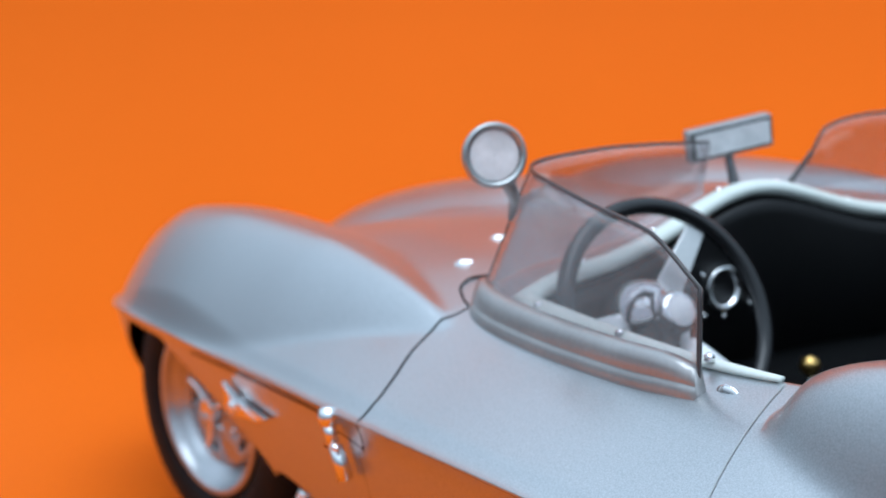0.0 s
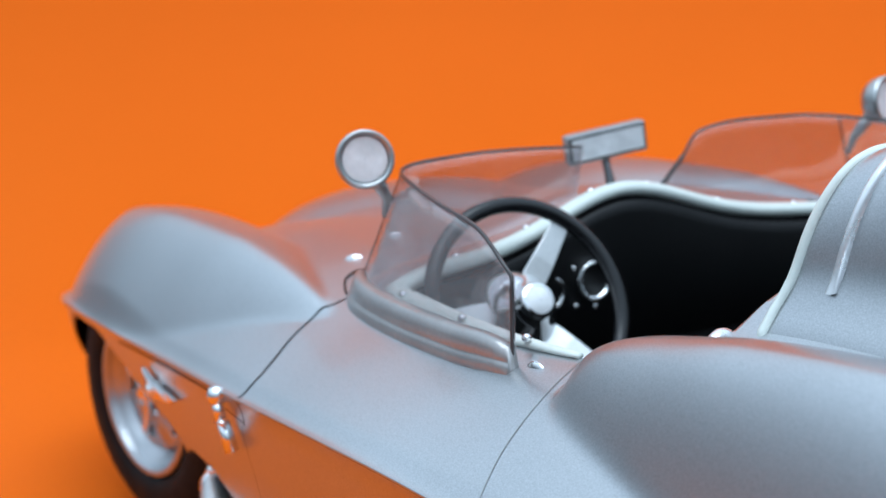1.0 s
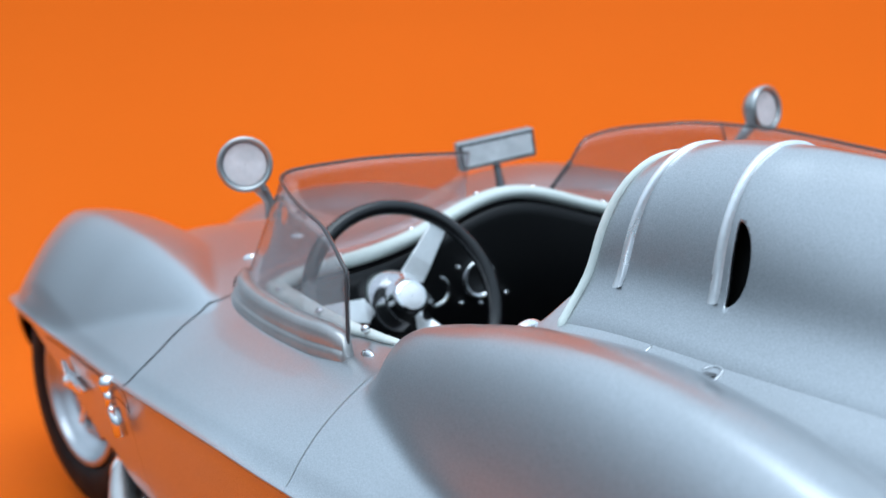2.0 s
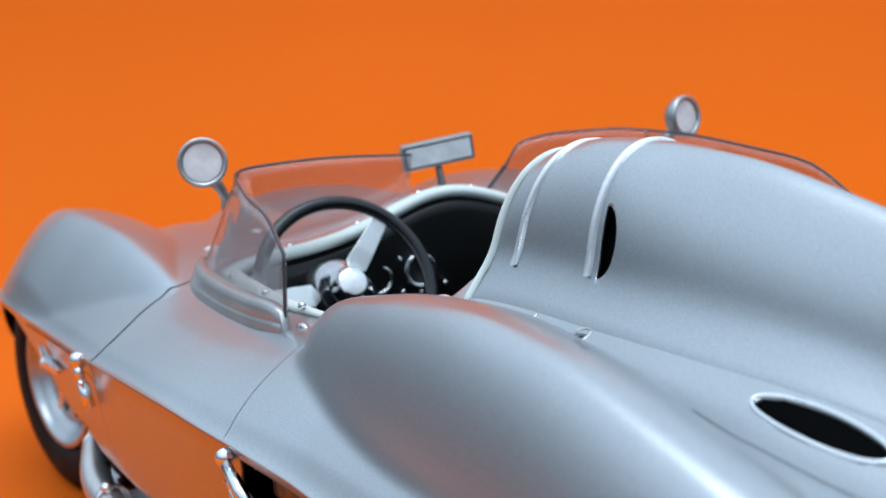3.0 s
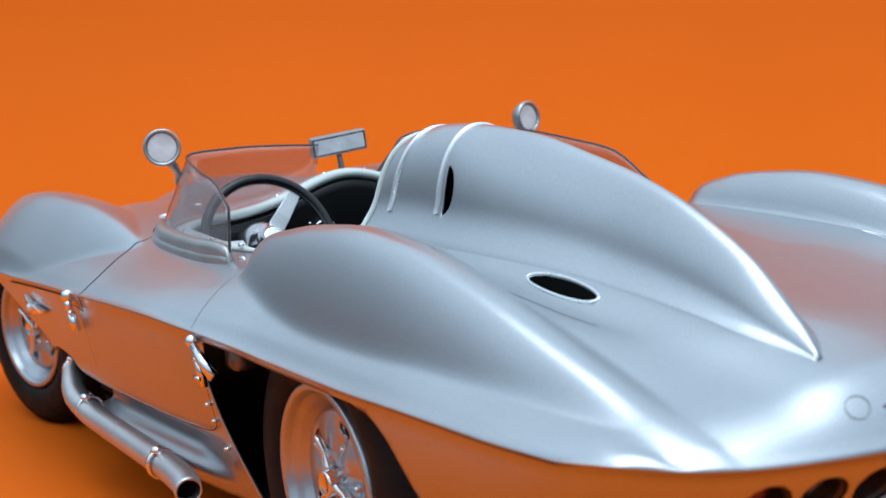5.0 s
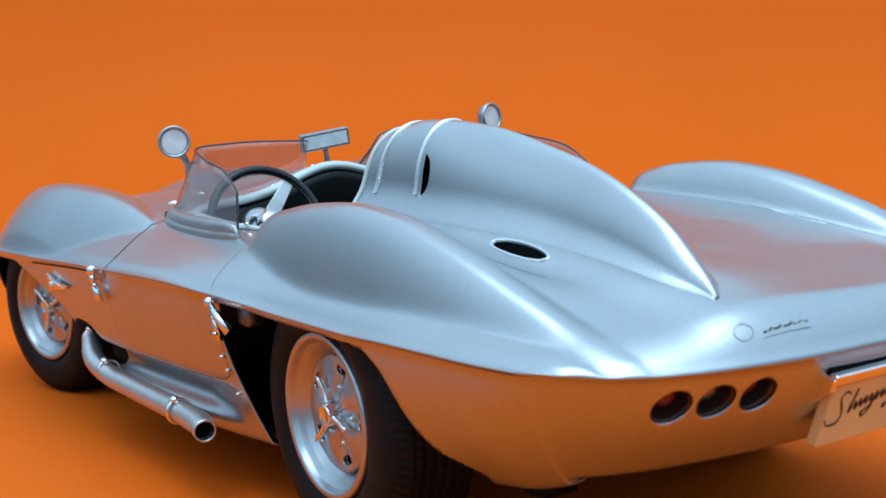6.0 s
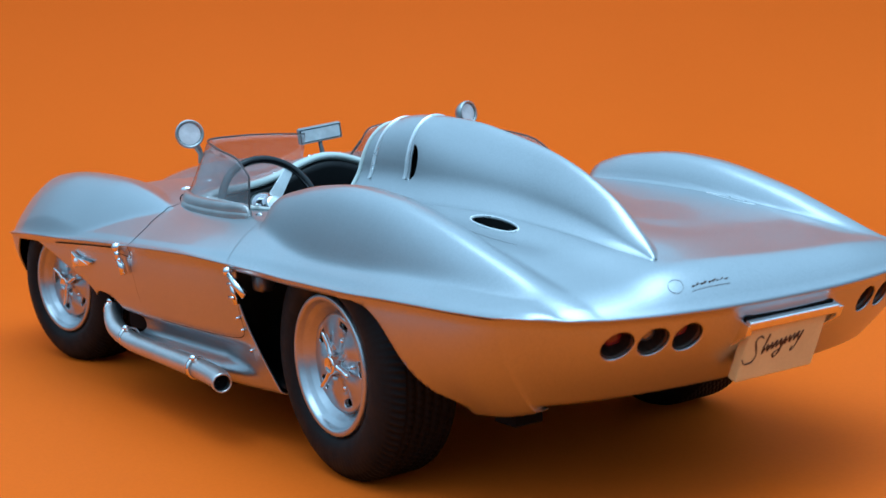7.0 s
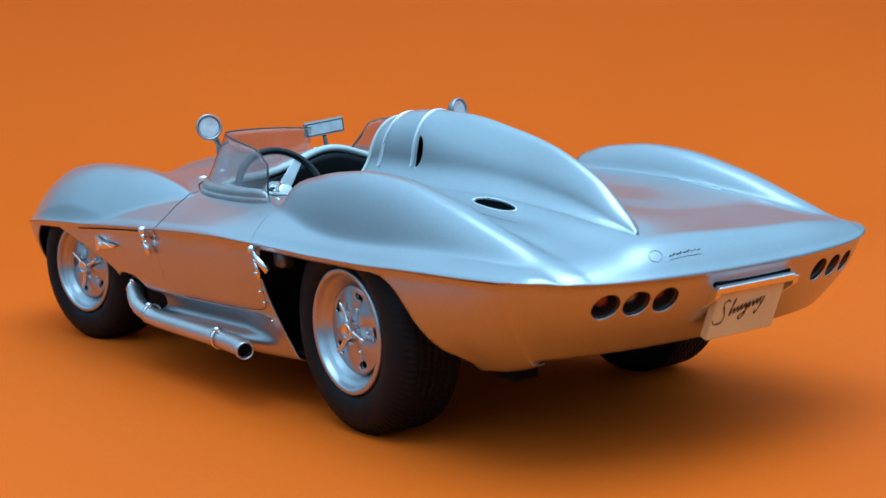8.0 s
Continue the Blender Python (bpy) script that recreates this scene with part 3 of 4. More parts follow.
# the hanging plate
plate = new("tail_plate")
plate.parent = car
PL = pose(-60.9, 0.0, 30.3, 0, -22, 0)
v, f = moved(box(-1.6, 0.0, -7.6, 8.3, -10.0, -0.6), PL)
mesh_part("plate", v, f, plate_face, plate, "cream plate with dark handwriting", smooth=False, bevel=0.25)
v, f = moved(box(-2.5, -1.3, -8.7, 9.7, -0.9, 0.5), PL)
mesh_part("bracket", v, f, chrome, plate, "chrome bracket over the plate", smooth=False, bevel=0.3)
v, f = moved(box(-1.28, 2.6, -8.6, 9.6, -0.1, 0.72), PL)
mesh_part("rubber_strip", v, f, gap_black, plate, "black rubber strip on the bracket", smooth=False, bevel=0.2)
for side in (1, -1):
    pv = [(-2.3, 9.3, 0), (3.4, 9.3, 0), (3.4, 9.3, -6.2), (1.6, 9.3, -6.8), (-2.3, 9.3, -1.6)]
    pv = [(a, side * (b + d), c) for d in (-0.5, 0.5) for a, b, c in pv]
    pf = [(0, 1, 2, 3, 4), (5, 6, 7, 8, 9)] + [(i, (i + 1) % 5, (i + 1) % 5 + 5, i + 5) for i in range(5)]
    mesh_part("bracket_cheek", *moved((pv, pf), PL), chrome, plate, "chrome bracket cheek", smooth=False, bevel=0.15)
# the hand-lettered word stands as a plain slanting run of pen strokes: a swash, an even ripple and two tails
RIPPLE = [(4.4 - 0.43 * k + (0.3 if k % 2 else -0.1), -4.9 + 0.075 * k - (0.62 if k % 2 else -0.62)) for k in range(18)]
PEN = [
    [(4.9, -2.9), (5.5, -2.5), (6.3, -3.2), (5.9, -4.4), (5.5, -5.6), (6.2, -6.7), (7.4, -6.8), (8.1, -6.0)],
    [(3.7, -2.4), (4.1, -4.0), (4.4, -5.6)],
    RIPPLE,
    [(0.2, -3.9), (0.9, -6.0), (1.6, -6.7), (1.9, -6.1), (0.6, -5.2)],
    [(-3.4, -3.0), (-2.9, -4.4), (-2.2, -5.9), (-1.7, -6.1), (-1.9, -5.4)],
]
for run in PEN:
    k = np.arange(len(run))
    py, pz = curve(list(zip(k, [p[0] for p in run]))), curve(list(zip(k, [p[1] for p in run])))
    pts = [tuple(PL @ Vector((-1.63, float(py(t)) + 0.2, float(pz(t)) - 0.2))) for t in np.linspace(0, len(run) - 1, 6 * len(run))]
    v, f = tube(pts, [0.12 + 0.04 * math.sin(0.4 * q) for q in range(len(pts))], 6)
    mesh_part("pen_stroke", v, f, ink, plate)
# ---- windscreens ----
def screen(side, inner_top, inner_base):
    """A wrap-round screen: base line and top line from the middle outwards and back along the cockpit's side."""
    base = [(74.5, inner_base), (74.6, 14), (74.0, 22), (72.6, 29), (70.6, 33.6), (67.5, 35.8), (62, 36.6), (52, 37.0), (44, 36.9), (36.5, 36.2)]
    top = [(73.5, inner_top), (73.4, 13), (72.4, 19), (70.6, 25), (68.4, 28.8), (65.5, 30.8), (60.5, 32.3), (51, 34.2), (43, 35.2), (36.5, 35.8)]
    top_h = [54.0, 54.6, 54.8, 54.8, 54.7, 54.4, 54.0, 52.9, 51.9, 48.6]
    if side < 0:
        base[8:], top[8:] = [(41, 36.9), (31.2, 35.7)], [(41, 35.1), (31.6, 35.4)]
        top_h = [51.6, 54.2, 55.1, 55.1, 54.8, 54.4, 53.9, 52.4, 50.7, 45.6]
    n = 40
    s = np.linspace(0, 9, n)
    k = range(10)
    bx, by = curve([(i, base[i][0]) for i in k])(s), curve([(i, base[i][1]) for i in k])(s)
    tx, ty, tz = curve([(i, top[i][0]) for i in k])(s), curve([(i, top[i][1]) for i in k])(s), curve([(i, top_h[i]) for i in k])(s)
    bz = np.array([float(deck(a, b)) + 0.3 for a, b in zip(bx, by)])
    rows, m = [], 8
    for r in range(m + 1):
        t = r / m
        rows += [(bx[i] + (tx[i] - bx[i]) * t, side * (by[i] + (ty[i] - by[i]) * t), bz[i] + (tz[i] - bz[i]) * t) for i in range(n)]
    pane = new("windscreen")
    pane.parent = car
    g = mesh_part("glazing", rows, grid_faces(m + 1, n), glass, pane, "clear wrap-round plastic screen", thick=0.3)
    g.visible_shadow = False
    if side < 0:
        inner = [(rows[q * n][0], rows[q * n][1], rows[q * n][2]) for q in range(m + 1)]
        mesh_part("inner_edge", *tube(inner, 0.3, 8), screen_edge, pane, "dark inner edge of the screen")
    edge = [(tx[i], side * ty[i], tz[i] + 0.1) for i in range(n)] + [rows[r * n + n - 1] for r in range(m - 1, -1, -1)]
    mesh_part("edge_line", *tube(edge, 0.18, 8), screen_edge, pane, "dark polished top edge")
    post = [rows[r * n + 19] for r in range(m + 1)]
    mesh_part("corner_joint", *tube(post, 0.13, 8), screen_edge, pane, "dark joint between front and side pane")
    seal = [(a, side * b, float(deck(a, b)) + c) for a, b, c in ((74.2, 31.0, 0.2), (75.6, 32.2, 0.1), (75.0, 33.6, 0.05), (73.0, 34.7, 0.05), (70.4, 35.6, 0.05), (68.6, 35.9, 0.1))]
    knots = np.arange(6)
    lines = [curve(list(zip(knots, [p[w] for p in seal]))) for w in range(3)]
    seal = [tuple(float(g(t)) for g in lines) for t in np.linspace(0, 5, 26)]
    mesh_part("corner_seal", *tube(seal, 0.13, 6), gap_black, pane, "black rubber seal at the screen's corner")
    # the moulded foot along the side
    foot, cap = [], 20
    idx = range(cap, n)
    section = ((0.9, -1.3), (1.1, -0.8), (1.14, -0.1), (1.05, 0.32), (0.97, 0.45), (0.95, 0.6), (1.0, 0.75), (1.0, 1.5), (0.86, 2.1), (0.5, 2.35), (-0.35, 2.25), (-0.5, -0.7))
    last = n - 1
    for i in idx:
        lean_y = (ty[i] - by[i]) * 0.18
        rear = max(0.0, (i - (last - 3)) / 3.0)
        tall = 1.0 - 0.35 * rear**2
        for o, h in section:
            foot.append((bx[i] - (0.5 * rear if h < 1 else 0.0), side * (by[i] + o * (1 - 0.25 * rear**2) + lean_y * max(0.0, h) / 2.3), bz[i] + (h * tall if h > 0 else h)))
    q = len(section)
    ff = grid_faces(len(idx), q, True) + [tuple(range(q)), tuple((len(idx) - 1) * q + r for r in range(q))]
    gasket = [(foot[q * r][0], foot[q * r][1] + side * 0.12, foot[q * r][2] + 0.35) for r in range(len(idx))]
    mesh_part("gasket", *tube(gasket, 0.16, 6), gap_black, pane, "thin black gasket under the strip")
    mesh_part("screen_foot", foot, ff, foot_grey, pane, "grey moulded mounting strip")
    return pane


screen(1, 3.9, 4.4)
screen(-1, 10.6, 7.4)

# ---- mirrors ----
def wing_mirror(side):
    ob = new("wing_mirror")
    ob.parent = car
    m = pose(65.6 - (0.9 if side < 0 else 0), side * 34.6, 56.3, 0, 4, -side * 14)
    v, f = lathe([(2.6, 0.1), (2.5, 1.0), (2.0, 2.1), (1.1, 2.7), (0.0, 2.95), (-0.5, 2.9), (-0.6, 2.65), (-0.3, 2.35), (-0.1, 2.3)], 40, "x")
    mesh_part("housing", *moved((v, f), m), satin, ob, "round satin metal mirror housing")
    v, f = lathe([(-0.12, 0.05), (-0.14, 1.2), (-0.1, 2.35)], 40, "x")
    v2, f2 = lathe([(-0.2, 2.28), (-0.3, 2.32), (-0.32, 2.42), (-0.2, 2.46)], 40, "x")
    mesh_part("bezel", *moved((v2, f2), m), gap_black, ob, "thin black ring round the mirror glass")
    mesh_part("mirror_disc", *moved((v, f), m), mirror_glass, ob, "round dull mirror glass")
    v, f = tube([(66.2, side * 33.6, 54.4), (66.5, side * 32.6, 53.2), (67.1, side * 31.8, 52.0), (68.0, side * 31.8, 50.0)], [0.85, 0.7, 0.55, 0.3], 10)
    mesh_part("stalk", v, f, satin, ob, "metal mirror stalk")
    return ob


wing_mirror(1)
wing_mirror(-1)

rv = new("rear_view_mirror")
rv.parent = car
m = pose(76.1, -1.5, 53.85, -7, -6, -10)
v, f = box(-0.25, 1.5, -5.15, 5.15, -1.85, 1.85)
mesh_part("housing", *moved((v, f), m), satin, rv, "rectangular metal mirror housing", smooth=False, bevel=0.4)
v, f = box(-0.33, -0.25, -4.85, 4.85, -1.55, 1.55)
mesh_part("bezel", *moved((v, f), m), gap_black, rv, "thin dark line round the mirror glass", smooth=False)
v, f = box(-0.40, -0.33, -4.6, 4.6, -1.3, 1.3)
mesh_part("mirror_glass", *moved((v, f), m), mirror_glass, rv, "pale mirror glass", smooth=False)
v, f = tube([(77.2, -1.7, 53.0), (76.8, -1.9, 50.5), (76.2, -2.0, 48.0), (76.0, -2.0, 46.5)], [0.5, 0.5, 0.7, 1.1], 10)
mesh_part("stem", v, f, dark_satin, rv, "short metal stem")

# ---- cockpit rim, dash and steering wheel ----
def rim_line():
    pts = []
    for k in range(160):
        a = 2 * math.pi * k / 160
        lo, hi = 0.0, 60.0
        for _ in range(30):
            mid = (lo + hi) / 2
            x, y = 47 + mid * math.cos(a), mid * math.sin(a)
            if cockpit(np.array(x), np.array(y), np.array(50.0)) < 0:
                lo = mid
            else:
                hi = mid
        x, y = 47 + lo * math.cos(a), lo * math.sin(a)
        pts.append((x, y, float(deck(x, y)) + 0.15))
    return pts


RIM = rim_line()
mid_x = sum(p[0] for p in RIM) / len(RIM)
tub = [(mid_x + (p[0] - mid_x) * k, p[1] * k, z if z else p[2] - 0.35) for k, z in ((1.012, 0), (1.0, 30), (0.97, 11)) for p in RIM]
mesh_part("cockpit_tub", tub, grid_faces(3, len(RIM), True) + [tuple(range(2 * len(RIM), 3 * len(RIM)))], black, car, "matt black cockpit tub", smooth=False)
TRIM = [p for p in RIM[-60:] + RIM[:61] if p[0] > 31.5]
v, f = tube(TRIM, [0.35 + 0.95 * min(1.0, min(k, len(TRIM) - 1 - k) / 20) ** 0.8 for k in range(len(TRIM))], 12, squash=0.65)
mesh_part("cockpit_trim", v, f, cream, car, "pale vinyl trim round the cockpit opening")

for k in range(12):
    px, py, pz = TRIM[int((k + 0.5) * len(TRIM) / 12)]
    v, f = lathe([(-0.1, 0.42), (0.25, 0.4), (0.42, 0.22), (0.46, 0.02)], 10, "z", (px + 0.6, py * 1.02, pz + 0.55), True)
    mesh_part("stud", v, f, chrome, car, "small chrome stud")

dash = new("dashboard")
dash.parent = car
dv = []
for k in range(41):
    y = -32.0 + 64.0 * k / 40
    hi = float(deck(69.0 - 0.006 * y * y, y)) - 1.0
    for x, z in ((69.6, hi), (70.2, hi - 1.5), (70.8, 31.0), (72.0, 31.0), (72.0, hi)):
        dv.append((x - 0.006 * y * y, y, z))
mesh_part("panel", dv, grid_faces(41, 5, True), black, dash, "matt black dashboard panel")
for gy, gz, gr in ((5.4, 39.2, 2.35), (11.4, 38.6, 2.0)):
    v, f = lathe([(-1.0, gr), (-1.6, gr), (-1.75, gr - 0.15), (-1.7, gr - 0.5), (-0.7, gr - 0.6)], 36, "x", (71.4, gy, gz))
    gauge = mesh_part("gauge", v, f, chrome, dash, "round gauge with a chrome bezel")
    v, f = lathe([(-0.75, 0.02), (-0.75, gr - 0.5)], 30, "x", (71.4, gy, gz))
    mesh_part("dial", v, f, gloss_black, dash, "black dial")
    v, f = moved(box(-0.82, -0.76, -0.12, 0.12, -0.3, gr - 0.9), pose(71.4, gy, gz, 35, 0, 0))
    mesh_part("needle", v, f, cream, dash)
for ky, kz in ((8.2, 41.0), (8.0, 36.6), (5.4, 36.2), (1.8, 37.0), (13.4, 41.3)):
    v, f = lathe([(-0.7, 0.1), (-0.7, 0.28), (-0.4, 0.34), (0.4, 0.25)], 12, "x", (70.6, ky, kz), True)
    mesh_part("knob", v, f, chrome, dash, "small chrome knob")

# steering wheel, leaning forward at its top
sw = new("steering_wheel")
sw.parent = car
SW = pose(61.6, 19.2, 39.8, 0, 24, 0)
v, f = lathe([(0.82 * math.sin(2 * math.pi * k / 14), 10.95 + 0.85 * math.cos(2 * math.pi * k / 14)) for k in range(15)], 72, "x")
mesh_part("rim", *moved((v, f), SW), gloss_black, sw, "thin glossy black wheel rim")
for deg in (129, 231, 0):
    a = math.radians(deg)
    c, q = math.cos(a), math.sin(a)
    sv = []
    for r, wdt, dx in ((2.6, 1.5, 2.2), (6, 1.3, 1.2), (10.8, 0.95, 0.2)):
        for o in (-wdt, wdt):
            for th in (-0.18, 0.18):
                sv.append((dx + th, c * r - q * o, q * r + c * o))
    sf = []
    for i in (0, 4):
        sf += [(i, i + 1, i + 5, i + 4), (i + 2, i + 6, i + 7, i + 3), (i, i + 4, i + 6, i + 2), (i + 1, i + 3, i + 7, i + 5)]
    sf += [(0, 2, 3, 1), (8, 9, 11, 10)]
    mesh_part("spoke", *moved((sv, sf), SW), satin_white, sw, "flat pale metal spoke", smooth=False, bevel=0.12)
v, f = lathe([(6.0, 4.6), (5.2, 5.0), (4.2, 4.9), (2.8, 4.6), (1.4, 4.0), (0.4, 3.3), (-0.4, 2.6), (-1.2, 2.1), (-1.9, 2.0), (-2.2, 1.75), (-2.25, 1.45)], 36, "x")
mesh_part("hub", *moved((v, f), SW), chrome, sw, "chrome steering hub")
v, f = lathe([(-2.2, 1.5), (-2.36, 1.0), (-2.4, 0.05)], 30, "x")
mesh_part("horn_button", *moved((v, f), SW), mirror_glass, sw, "pale round horn button")
v, f = tube([tuple(SW @ Vector((4, 0, 0))), (72, 18, 35.6)], 1.3, 14)
mesh_part("column", v, f, gloss_black, sw)

lever = new("gear_lever")
lever.parent = car
mesh_part("shaft", *tube([(58, 0.5, 11.5), (62, 0.2, 25), (63.4, 0, 31)], [0.8, 0.6, 0.5], 10), chrome, lever)
v, f = lathe([(-1.0, 0.3), (-0.8, 0.8), (0, 1.15), (0.8, 0.85), (1.1, 0.1)], 18, "z", (63.4, 0, 31.2))
mesh_part("knob", v, f, brass, lever, "polished brass ball")

# seats, low in the tub
for sy in (17, -17):
    seat = new("seat")
    seat.parent = car
    v, f = box(26, 52, sy - 11, sy + 11, 12, 17)
    mesh_part("cushion", v, f, black, seat, "black seat cushion", bevel=2.0)
    v, f = moved(box(-2.2, 2.2, -11, 11, 0, 20), pose(27.5, sy, 15, 0, -14, 0))
    mesh_part("backrest", v, f, black, seat, "black seat back", bevel=2.0)

# ---- small fittings on the body ----
def stud_oval(name, x, y, length, width, height, mat, label, turn=0.0, dz=0.0):
    nu, nv = 9, 20
    verts = []
    for i in range(nu):
        a = math.pi / 2 * i / (nu - 1)
        for k in range(nv):
            b = 2 * math.pi * k / nv
            px, py = length * math.cos(a) * math.cos(b), width * math.cos(a) * math.sin(b)
            c, q = math.cos(math.radians(turn)), math.sin(math.radians(turn))
            verts.append((x + px * c - py * q, y + px * q + py * c, float(deck(x, y)) + dz - 0.3 + (height + 0.3) * math.sin(a)))
    return mesh_part(name, verts, grid_faces(nu, nv, True), mat, car, label)


stud_oval("fastener", 24.6, 24.9, 0.8, 1.6, 0.6, bright_trim, "domed chrome fastener behind the cockpit", 20)
stud_oval("fastener", 27.2, 32.4, 0.7, 1.2, 0.5, bright_trim, "domed chrome fastener behind the cockpit", -30)
stud_oval("fastener", 27.0, -34.3, 0.8, 0.9, 0.9, chrome, "domed chrome fastener behind the cockpit", 20)
stud_oval("clip", 34.6, 35.2, 1.1, 0.32, 0.45, chrome, "small chrome clip at the screen's end", 8)
stud_oval("clip", 23.8, -34.3, 0.8, 0.7, 0.8, chrome, "small chrome clip at the screen's end", -8)
stud_oval("washer_jet", 80.6, 30.0, 1.2, 0.4, 0.35, chrome, "small chrome fitting on the bonnet", 55)
stud_oval("washer_jet", 88.0, 21.5, 1.1, 0.4, 0.35, chrome, "small chrome fitting on the bonnet", 55)


def seam(points, width=0.32, lift=0.05, on_side=False, n=40, name="panel_gap", mat=gap_black):
    """A dark joint laid along the body through (x, y) places on its top, or (x, z) places on its side."""
    xs, ys = curve([(i, p[0]) for i, p in enumerate(points)]), curve([(i, p[1]) for i, p in enumerate(points)])
    s = np.linspace(0, len(points) - 1, n)
    a, b = xs(s), ys(s)
    da, db = np.gradient(a), np.gradient(b)
    ln = np.hypot(da, db) + 1e-9
    verts = []
    for i in range(n):
        for o in (-1, 0, 1):
            p, q = a[i] - db[i] / ln[i] * o * width / 2, b[i] + da[i] / ln[i] * o * width / 2
            if on_side:
                verts.append((p, float(side_y(p, q)) + lift, q))
            else:
                verts.append((p, q, float(deck(p, q)) + lift))
    return mesh_part(name, verts, grid_faces(n, 3), mat, car)


seam([(69.6, 35.6), (69.9, 38.5), (68.9, 42), (66.6, 45.6), (65.4, 48), (65.2, 49.9)], 0.26)
seam([(65.2, 34.8), (65.1, 33.4), (65.3, 32.2)], on_side=True, n=12)
seam([(71.0, 34.0), (85, 33.4), (100, 32.6), (114, 31.8)], 0.26, on_side=True)
seam([(31.2, 33.2), (29.4, 38.2), (27.4, 43.0), (26.0, 45.4), (25.4, 46.6)], 0.12, mat=satin)
seam([(65.4, 32.5), (67.5, 32.7), (70.4, 32.9)], 0.16, on_side=True, n=10)
seam([(66.3, 32), (66.0, 27), (65.8, 23)], 0.08, on_side=True, n=16)
seam([(58, 20.4), (42, 20.4), (28, 20.6), (25.0, 21.4), (24.2, 23), (24.2, 27)], 0.14, on_side=True, n=60)
seam([(-14.8, 26.3), (-20, 26.9), (-27, 26.7), (-33, 26.2)], 0.07, n=24)

# the oval vent's ring and dark throat
for side, off in VENT_SIDES:
    ring = []
    for k in range(40):
        a = 2 * math.pi * k / 40
        x = VENT[0] + (VENT[2] + 0.1) * math.cos(a)
        y = side * (VENT[1] + off + (VENT[3] + 0.1) * math.sin(a) + 0.03 * (x - VENT[0]))
        ring.append((x, y, float(deck(x, y)) + 0.05))
    mesh_part("vent_ring", *tube(ring, 0.17 if side > 0 else 0.08, 8, True), bright_trim, car, "oval metal ring round the deck vent")
    throat = [(p[0], p[1], p[2] - d) for d in (0.2, 5.0) for p in ring]
    mesh_part("vent_throat", throat, grid_faces(2, 40, True) + [tuple(range(40, 80))], gap_black, car, "dark vent opening")
for fx, fy, rad, first_deg, last_deg in ((3.0, 23.6, 0.95, 0, 345), (11.8, 23.6, 1.7, 60, 200)):
    arc = [math.radians(first_deg + (last_deg - first_deg) * k / 23) for k in range(24)]
    pts = [(fx + rad * math.cos(a), fy + rad * math.sin(a)) for a in arc]
    mesh_part("plug_ring", *tube([(a, b, float(deck(a, b)) + 0.0) for a, b in pts], 0.14, 6), silver, car, "small round painted plug")
mesh_part("plug_recess", *lathe([(0.05, 0.02), (0.06, 0.45), (0.0, 0.6)], 20, "z", (3.0, 23.4, float(deck(3.0, 23.4)) + 0.02)), dark_satin, car, "dark recessed plug")


# bonnet latch, door latch and wing badge
latch = new("bonnet_latch")
latch.parent = car
ly = float(side_y(70.5, 33))
mesh_part("ball", *lathe([(-1.0, 0.1), (-0.8, 0.75), (0, 1.05), (0.8, 0.75), (1.0, 0.1)], 16, "z", (70.6, ly + 0.7, 34.3)), chrome, latch)
mesh_part("link", *tube([(70.6, ly + 0.8, 33.8), (70.0, ly + 0.7, 32.0)], 0.6, 10), chrome, latch)
mesh_part("pin", *tube([(71.0, ly + 0.9, 31.7), (68.6, ly + 0.9, 31.9)], 0.32, 8), chrome, latch)
mesh_part("arm", *tube([(69.8, ly + 0.6, 31.8), (68.9, ly + 0.2, 28.8)], [0.65, 0.75], 10), chrome, latch)
latch = new("door_latch")
latch.parent = car
ly = float(side_y(24, 33))
mesh_part("ball", *lathe([(-0.9, 0.1), (-0.7, 0.6), (0, 0.9), (0.7, 0.6), (0.9, 0.1)], 16, "z", (24.2, ly + 0.7, 33.4)), chrome, latch)
mesh_part("lever", *tube([(23.6, ly + 0.8, 33.0), (21.4, ly + 0.5, 31.2), (19.4, ly - 0.1, 29.4)], [0.5, 0.7, 0.75], 10), chrome, latch)
mesh_part("arm", *tube([(23.4, ly + 0.5, 31.6), (22.6, ly + 0.1, 27.6)], [0.5, 0.55], 10), chrome, latch)
for zz in (31.2, 28.8):
    mesh_part("pin", *tube([(24.2, ly + 0.8, zz), (22.4, ly + 0.7, zz)], 0.28, 8), chrome, latch)

badge = new("wing_badge")
badge.parent = car
by = float(side_y(99, 29))
for pts in (((99.4, 27.6), (103.6, 26.8), (102.2, 30.8), (98.8, 29.9)), ((99.4, 27.6), (98.8, 29.9), (95.6, 29.6), (89.4, 29.4), (92.0, 28.4))):
    n = len(pts)
    bvs = [(a, float(side_y(a, b)) + d * (1.0 if 97 < a < 100 else 0.55), b) for d in (0.02, 1.0) for a, b in pts]
    mesh_part("flag", bvs, [tuple(range(n)), tuple(range(n, 2 * n))] + [(q, (q + 1) % n, (q + 1) % n + n, q + n) for q in range(n)], chrome, badge, "swept chrome flag", smooth=False, bevel=0.12)
mesh_part("crest", *lathe([(-0.3, 1.0), (0.6, 0.95), (1.1, 0.6), (1.25, 0.02)], 14, "y", (98.6, by + 0.2, 28.8)), bright_trim, badge)

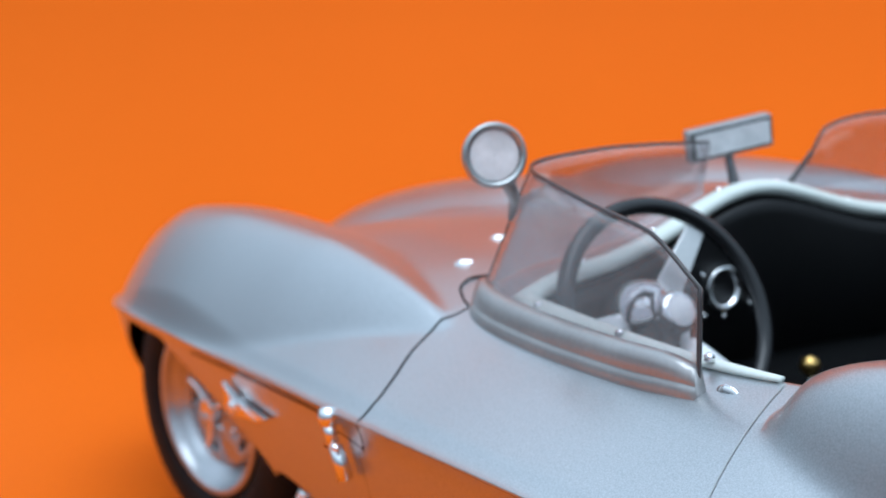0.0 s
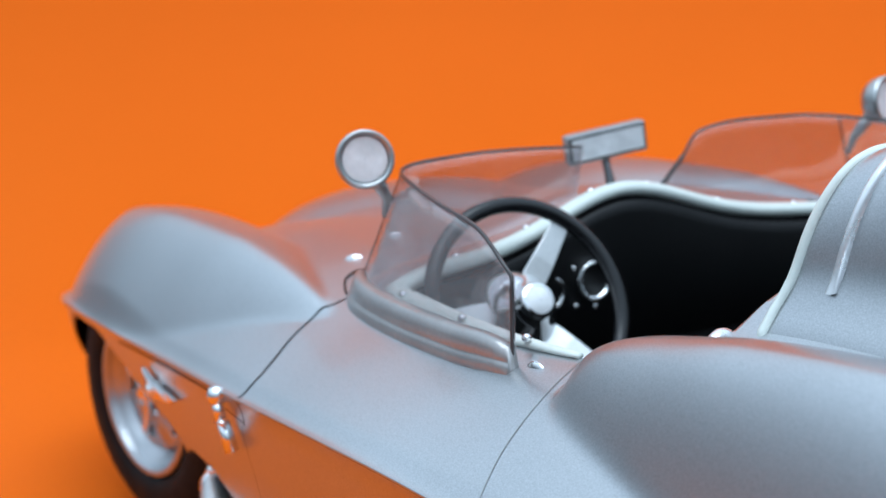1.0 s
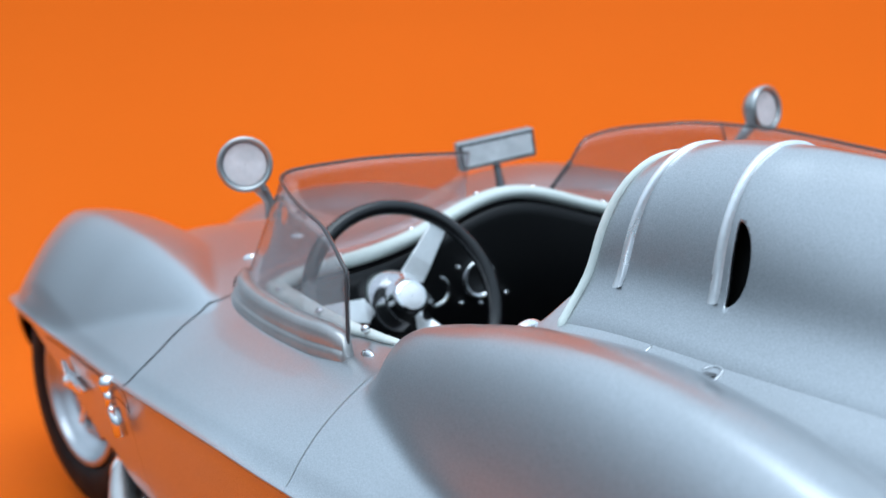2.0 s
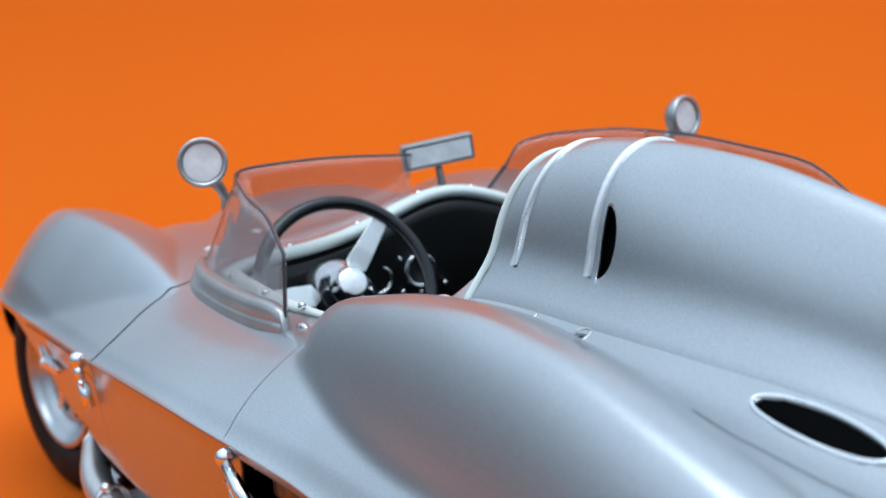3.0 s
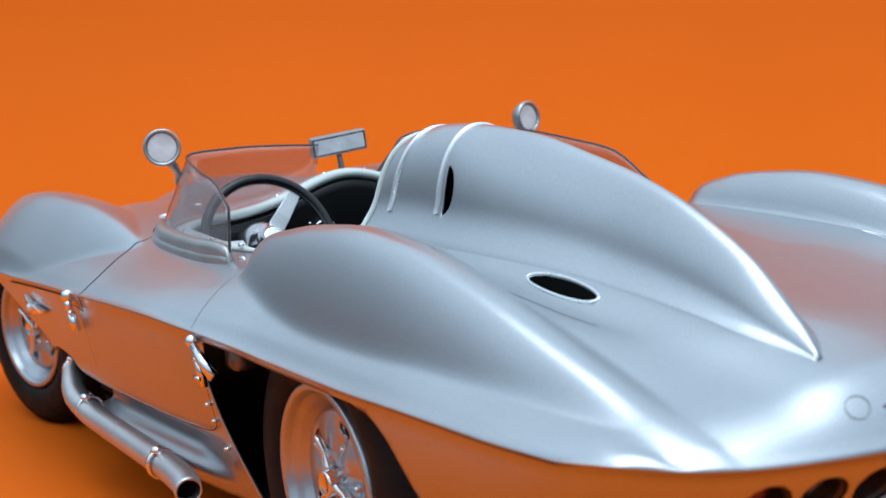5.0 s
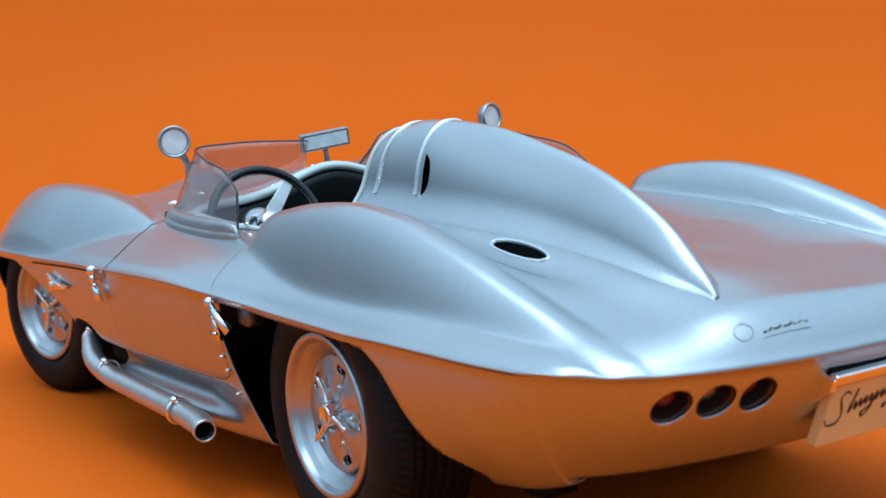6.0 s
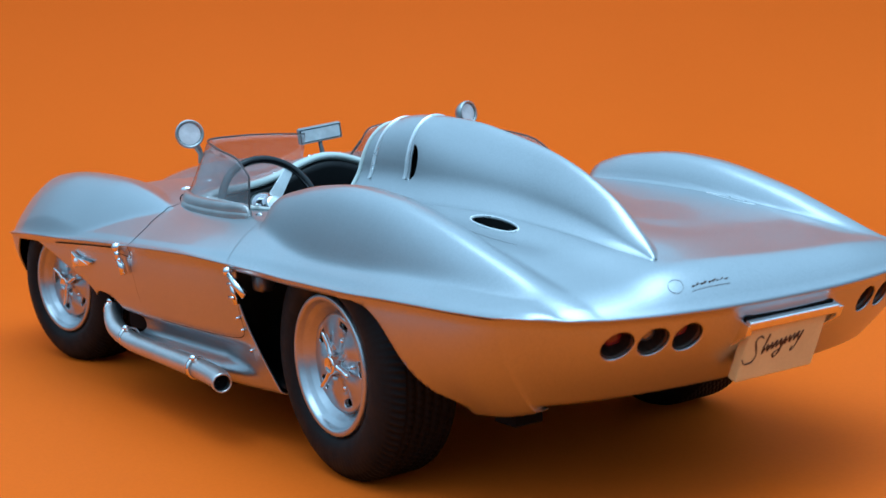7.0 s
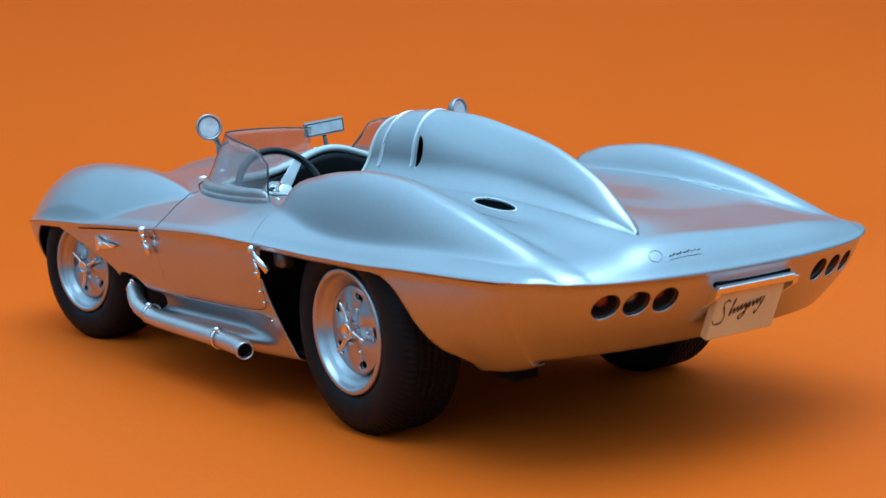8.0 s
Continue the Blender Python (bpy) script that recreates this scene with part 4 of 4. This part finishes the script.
# boss inside the rear arch, and small screws on the arch's front lip
v, f = box(18.4, 22.2, 40.5, 43.8, 29.6, 33.0)
mesh_part("arch_boss", v, f, dark_satin, car, "dull metal boss inside the wheel arch", bevel=0.8)
for sx, sz in ((24.4, 24.6), (23.9, 22.4), (23.2, 18.6)):
    mesh_part("screw", *lathe([(-0.3, 0.32), (0.15, 0.3), (0.3, 0.15), (0.32, 0.02)], 10, "y", (sx + 0.9, float(side_y(sx + 0.9, sz)) + 0.1, sz)), chrome, car, "tiny chrome screw")

# ---- side pipes ----
for side in (1, -1):
    ex = new("side_exhaust")
    ex.parent = car
    line = [(99, 34, 22), (94.5, 40.5, 20.5), (89.5, 45.6, 18.0), (83, 47.2, 15.0), (74, 46.6, 13.2), (60, 46.4, 13.0), (44, 46.3, 12.9), (34, 46.6, 12.7), (29.6, 47.3, 12.3)]
    line = [(a, side * b, c) for a, b, c in line]
    k = np.arange(len(line))
    fine = [tuple(float(curve(list(zip(k, [p[q] for p in line])))(t)) for q in range(3)) for t in np.linspace(0, len(line) - 1, 50)]
    v, f = tube(fine, [2.0] * 46 + [2.0, 1.95, 1.9, 1.85], 18)
    mesh_part("pipe", v, f[:-2], pipe_metal, ex, "satin metal side exhaust pipe", thick=0.3)
    mesh_part("mouth", *lathe([(2.0, 0.05), (2.0, 1.75)], 18, "x", (29.6, side * 47.2, 12.3)), gap_black, ex, "black pipe mouth")
    for cx, cz in ((90, 18.3), (78, 14.0), (42.5, 13.0)):
        cy = 45.2 if cx > 85 else 46.6
        mesh_part("clamp", *lathe([(-0.45, 1.95), (-0.45, 2.3), (0.45, 2.3), (0.45, 1.95)], 20, "x", (cx, side * cy, cz)), chrome, ex, "chrome pipe clamp")
        mesh_part("clamp_bolt", *lathe([(0, 0.9), (0.6, 0.9), (1.0, 0.6), (1.15, 0.05)], 14, "z", (cx, side * (cy + 0.5), cz + 1.6), True), chrome, ex)

# ---- markings drawn as plain strokes ----
def stroke(pts, r, mat, parent, name="stroke"):
    return mesh_part(name, *tube(pts, r, 5), mat, parent)


emblem = new("deck_emblem")
emblem.parent = car


def on_deck(x, y):
    return (x, y, float(deck(x, y)) + 0.04)


loop = [on_deck(-59.1 + 0.8 * math.cos(a), 19.6 + 1.2 * math.sin(a)) for a in (2 * math.pi * k / 20 for k in range(21))]
stroke(loop, 0.04, dark_satin, emblem, "ring")
stroke([on_deck(-60.3 - 0.04 * k, 17.7 - 0.44 * k) for k in range(16)], 0.05, dark_satin, emblem, "underline")
for k in range(9):
    y0 = 17.3 - 0.72 * k
    stroke([on_deck(-59.9 - 0.05 * k, y0), on_deck(-59.9 - 0.05 * k + 0.15 * (k % 2), y0 - 0.42 - 0.12 * (k % 3))], 0.13 if k < 6 else 0.08, ink, emblem, "mark")
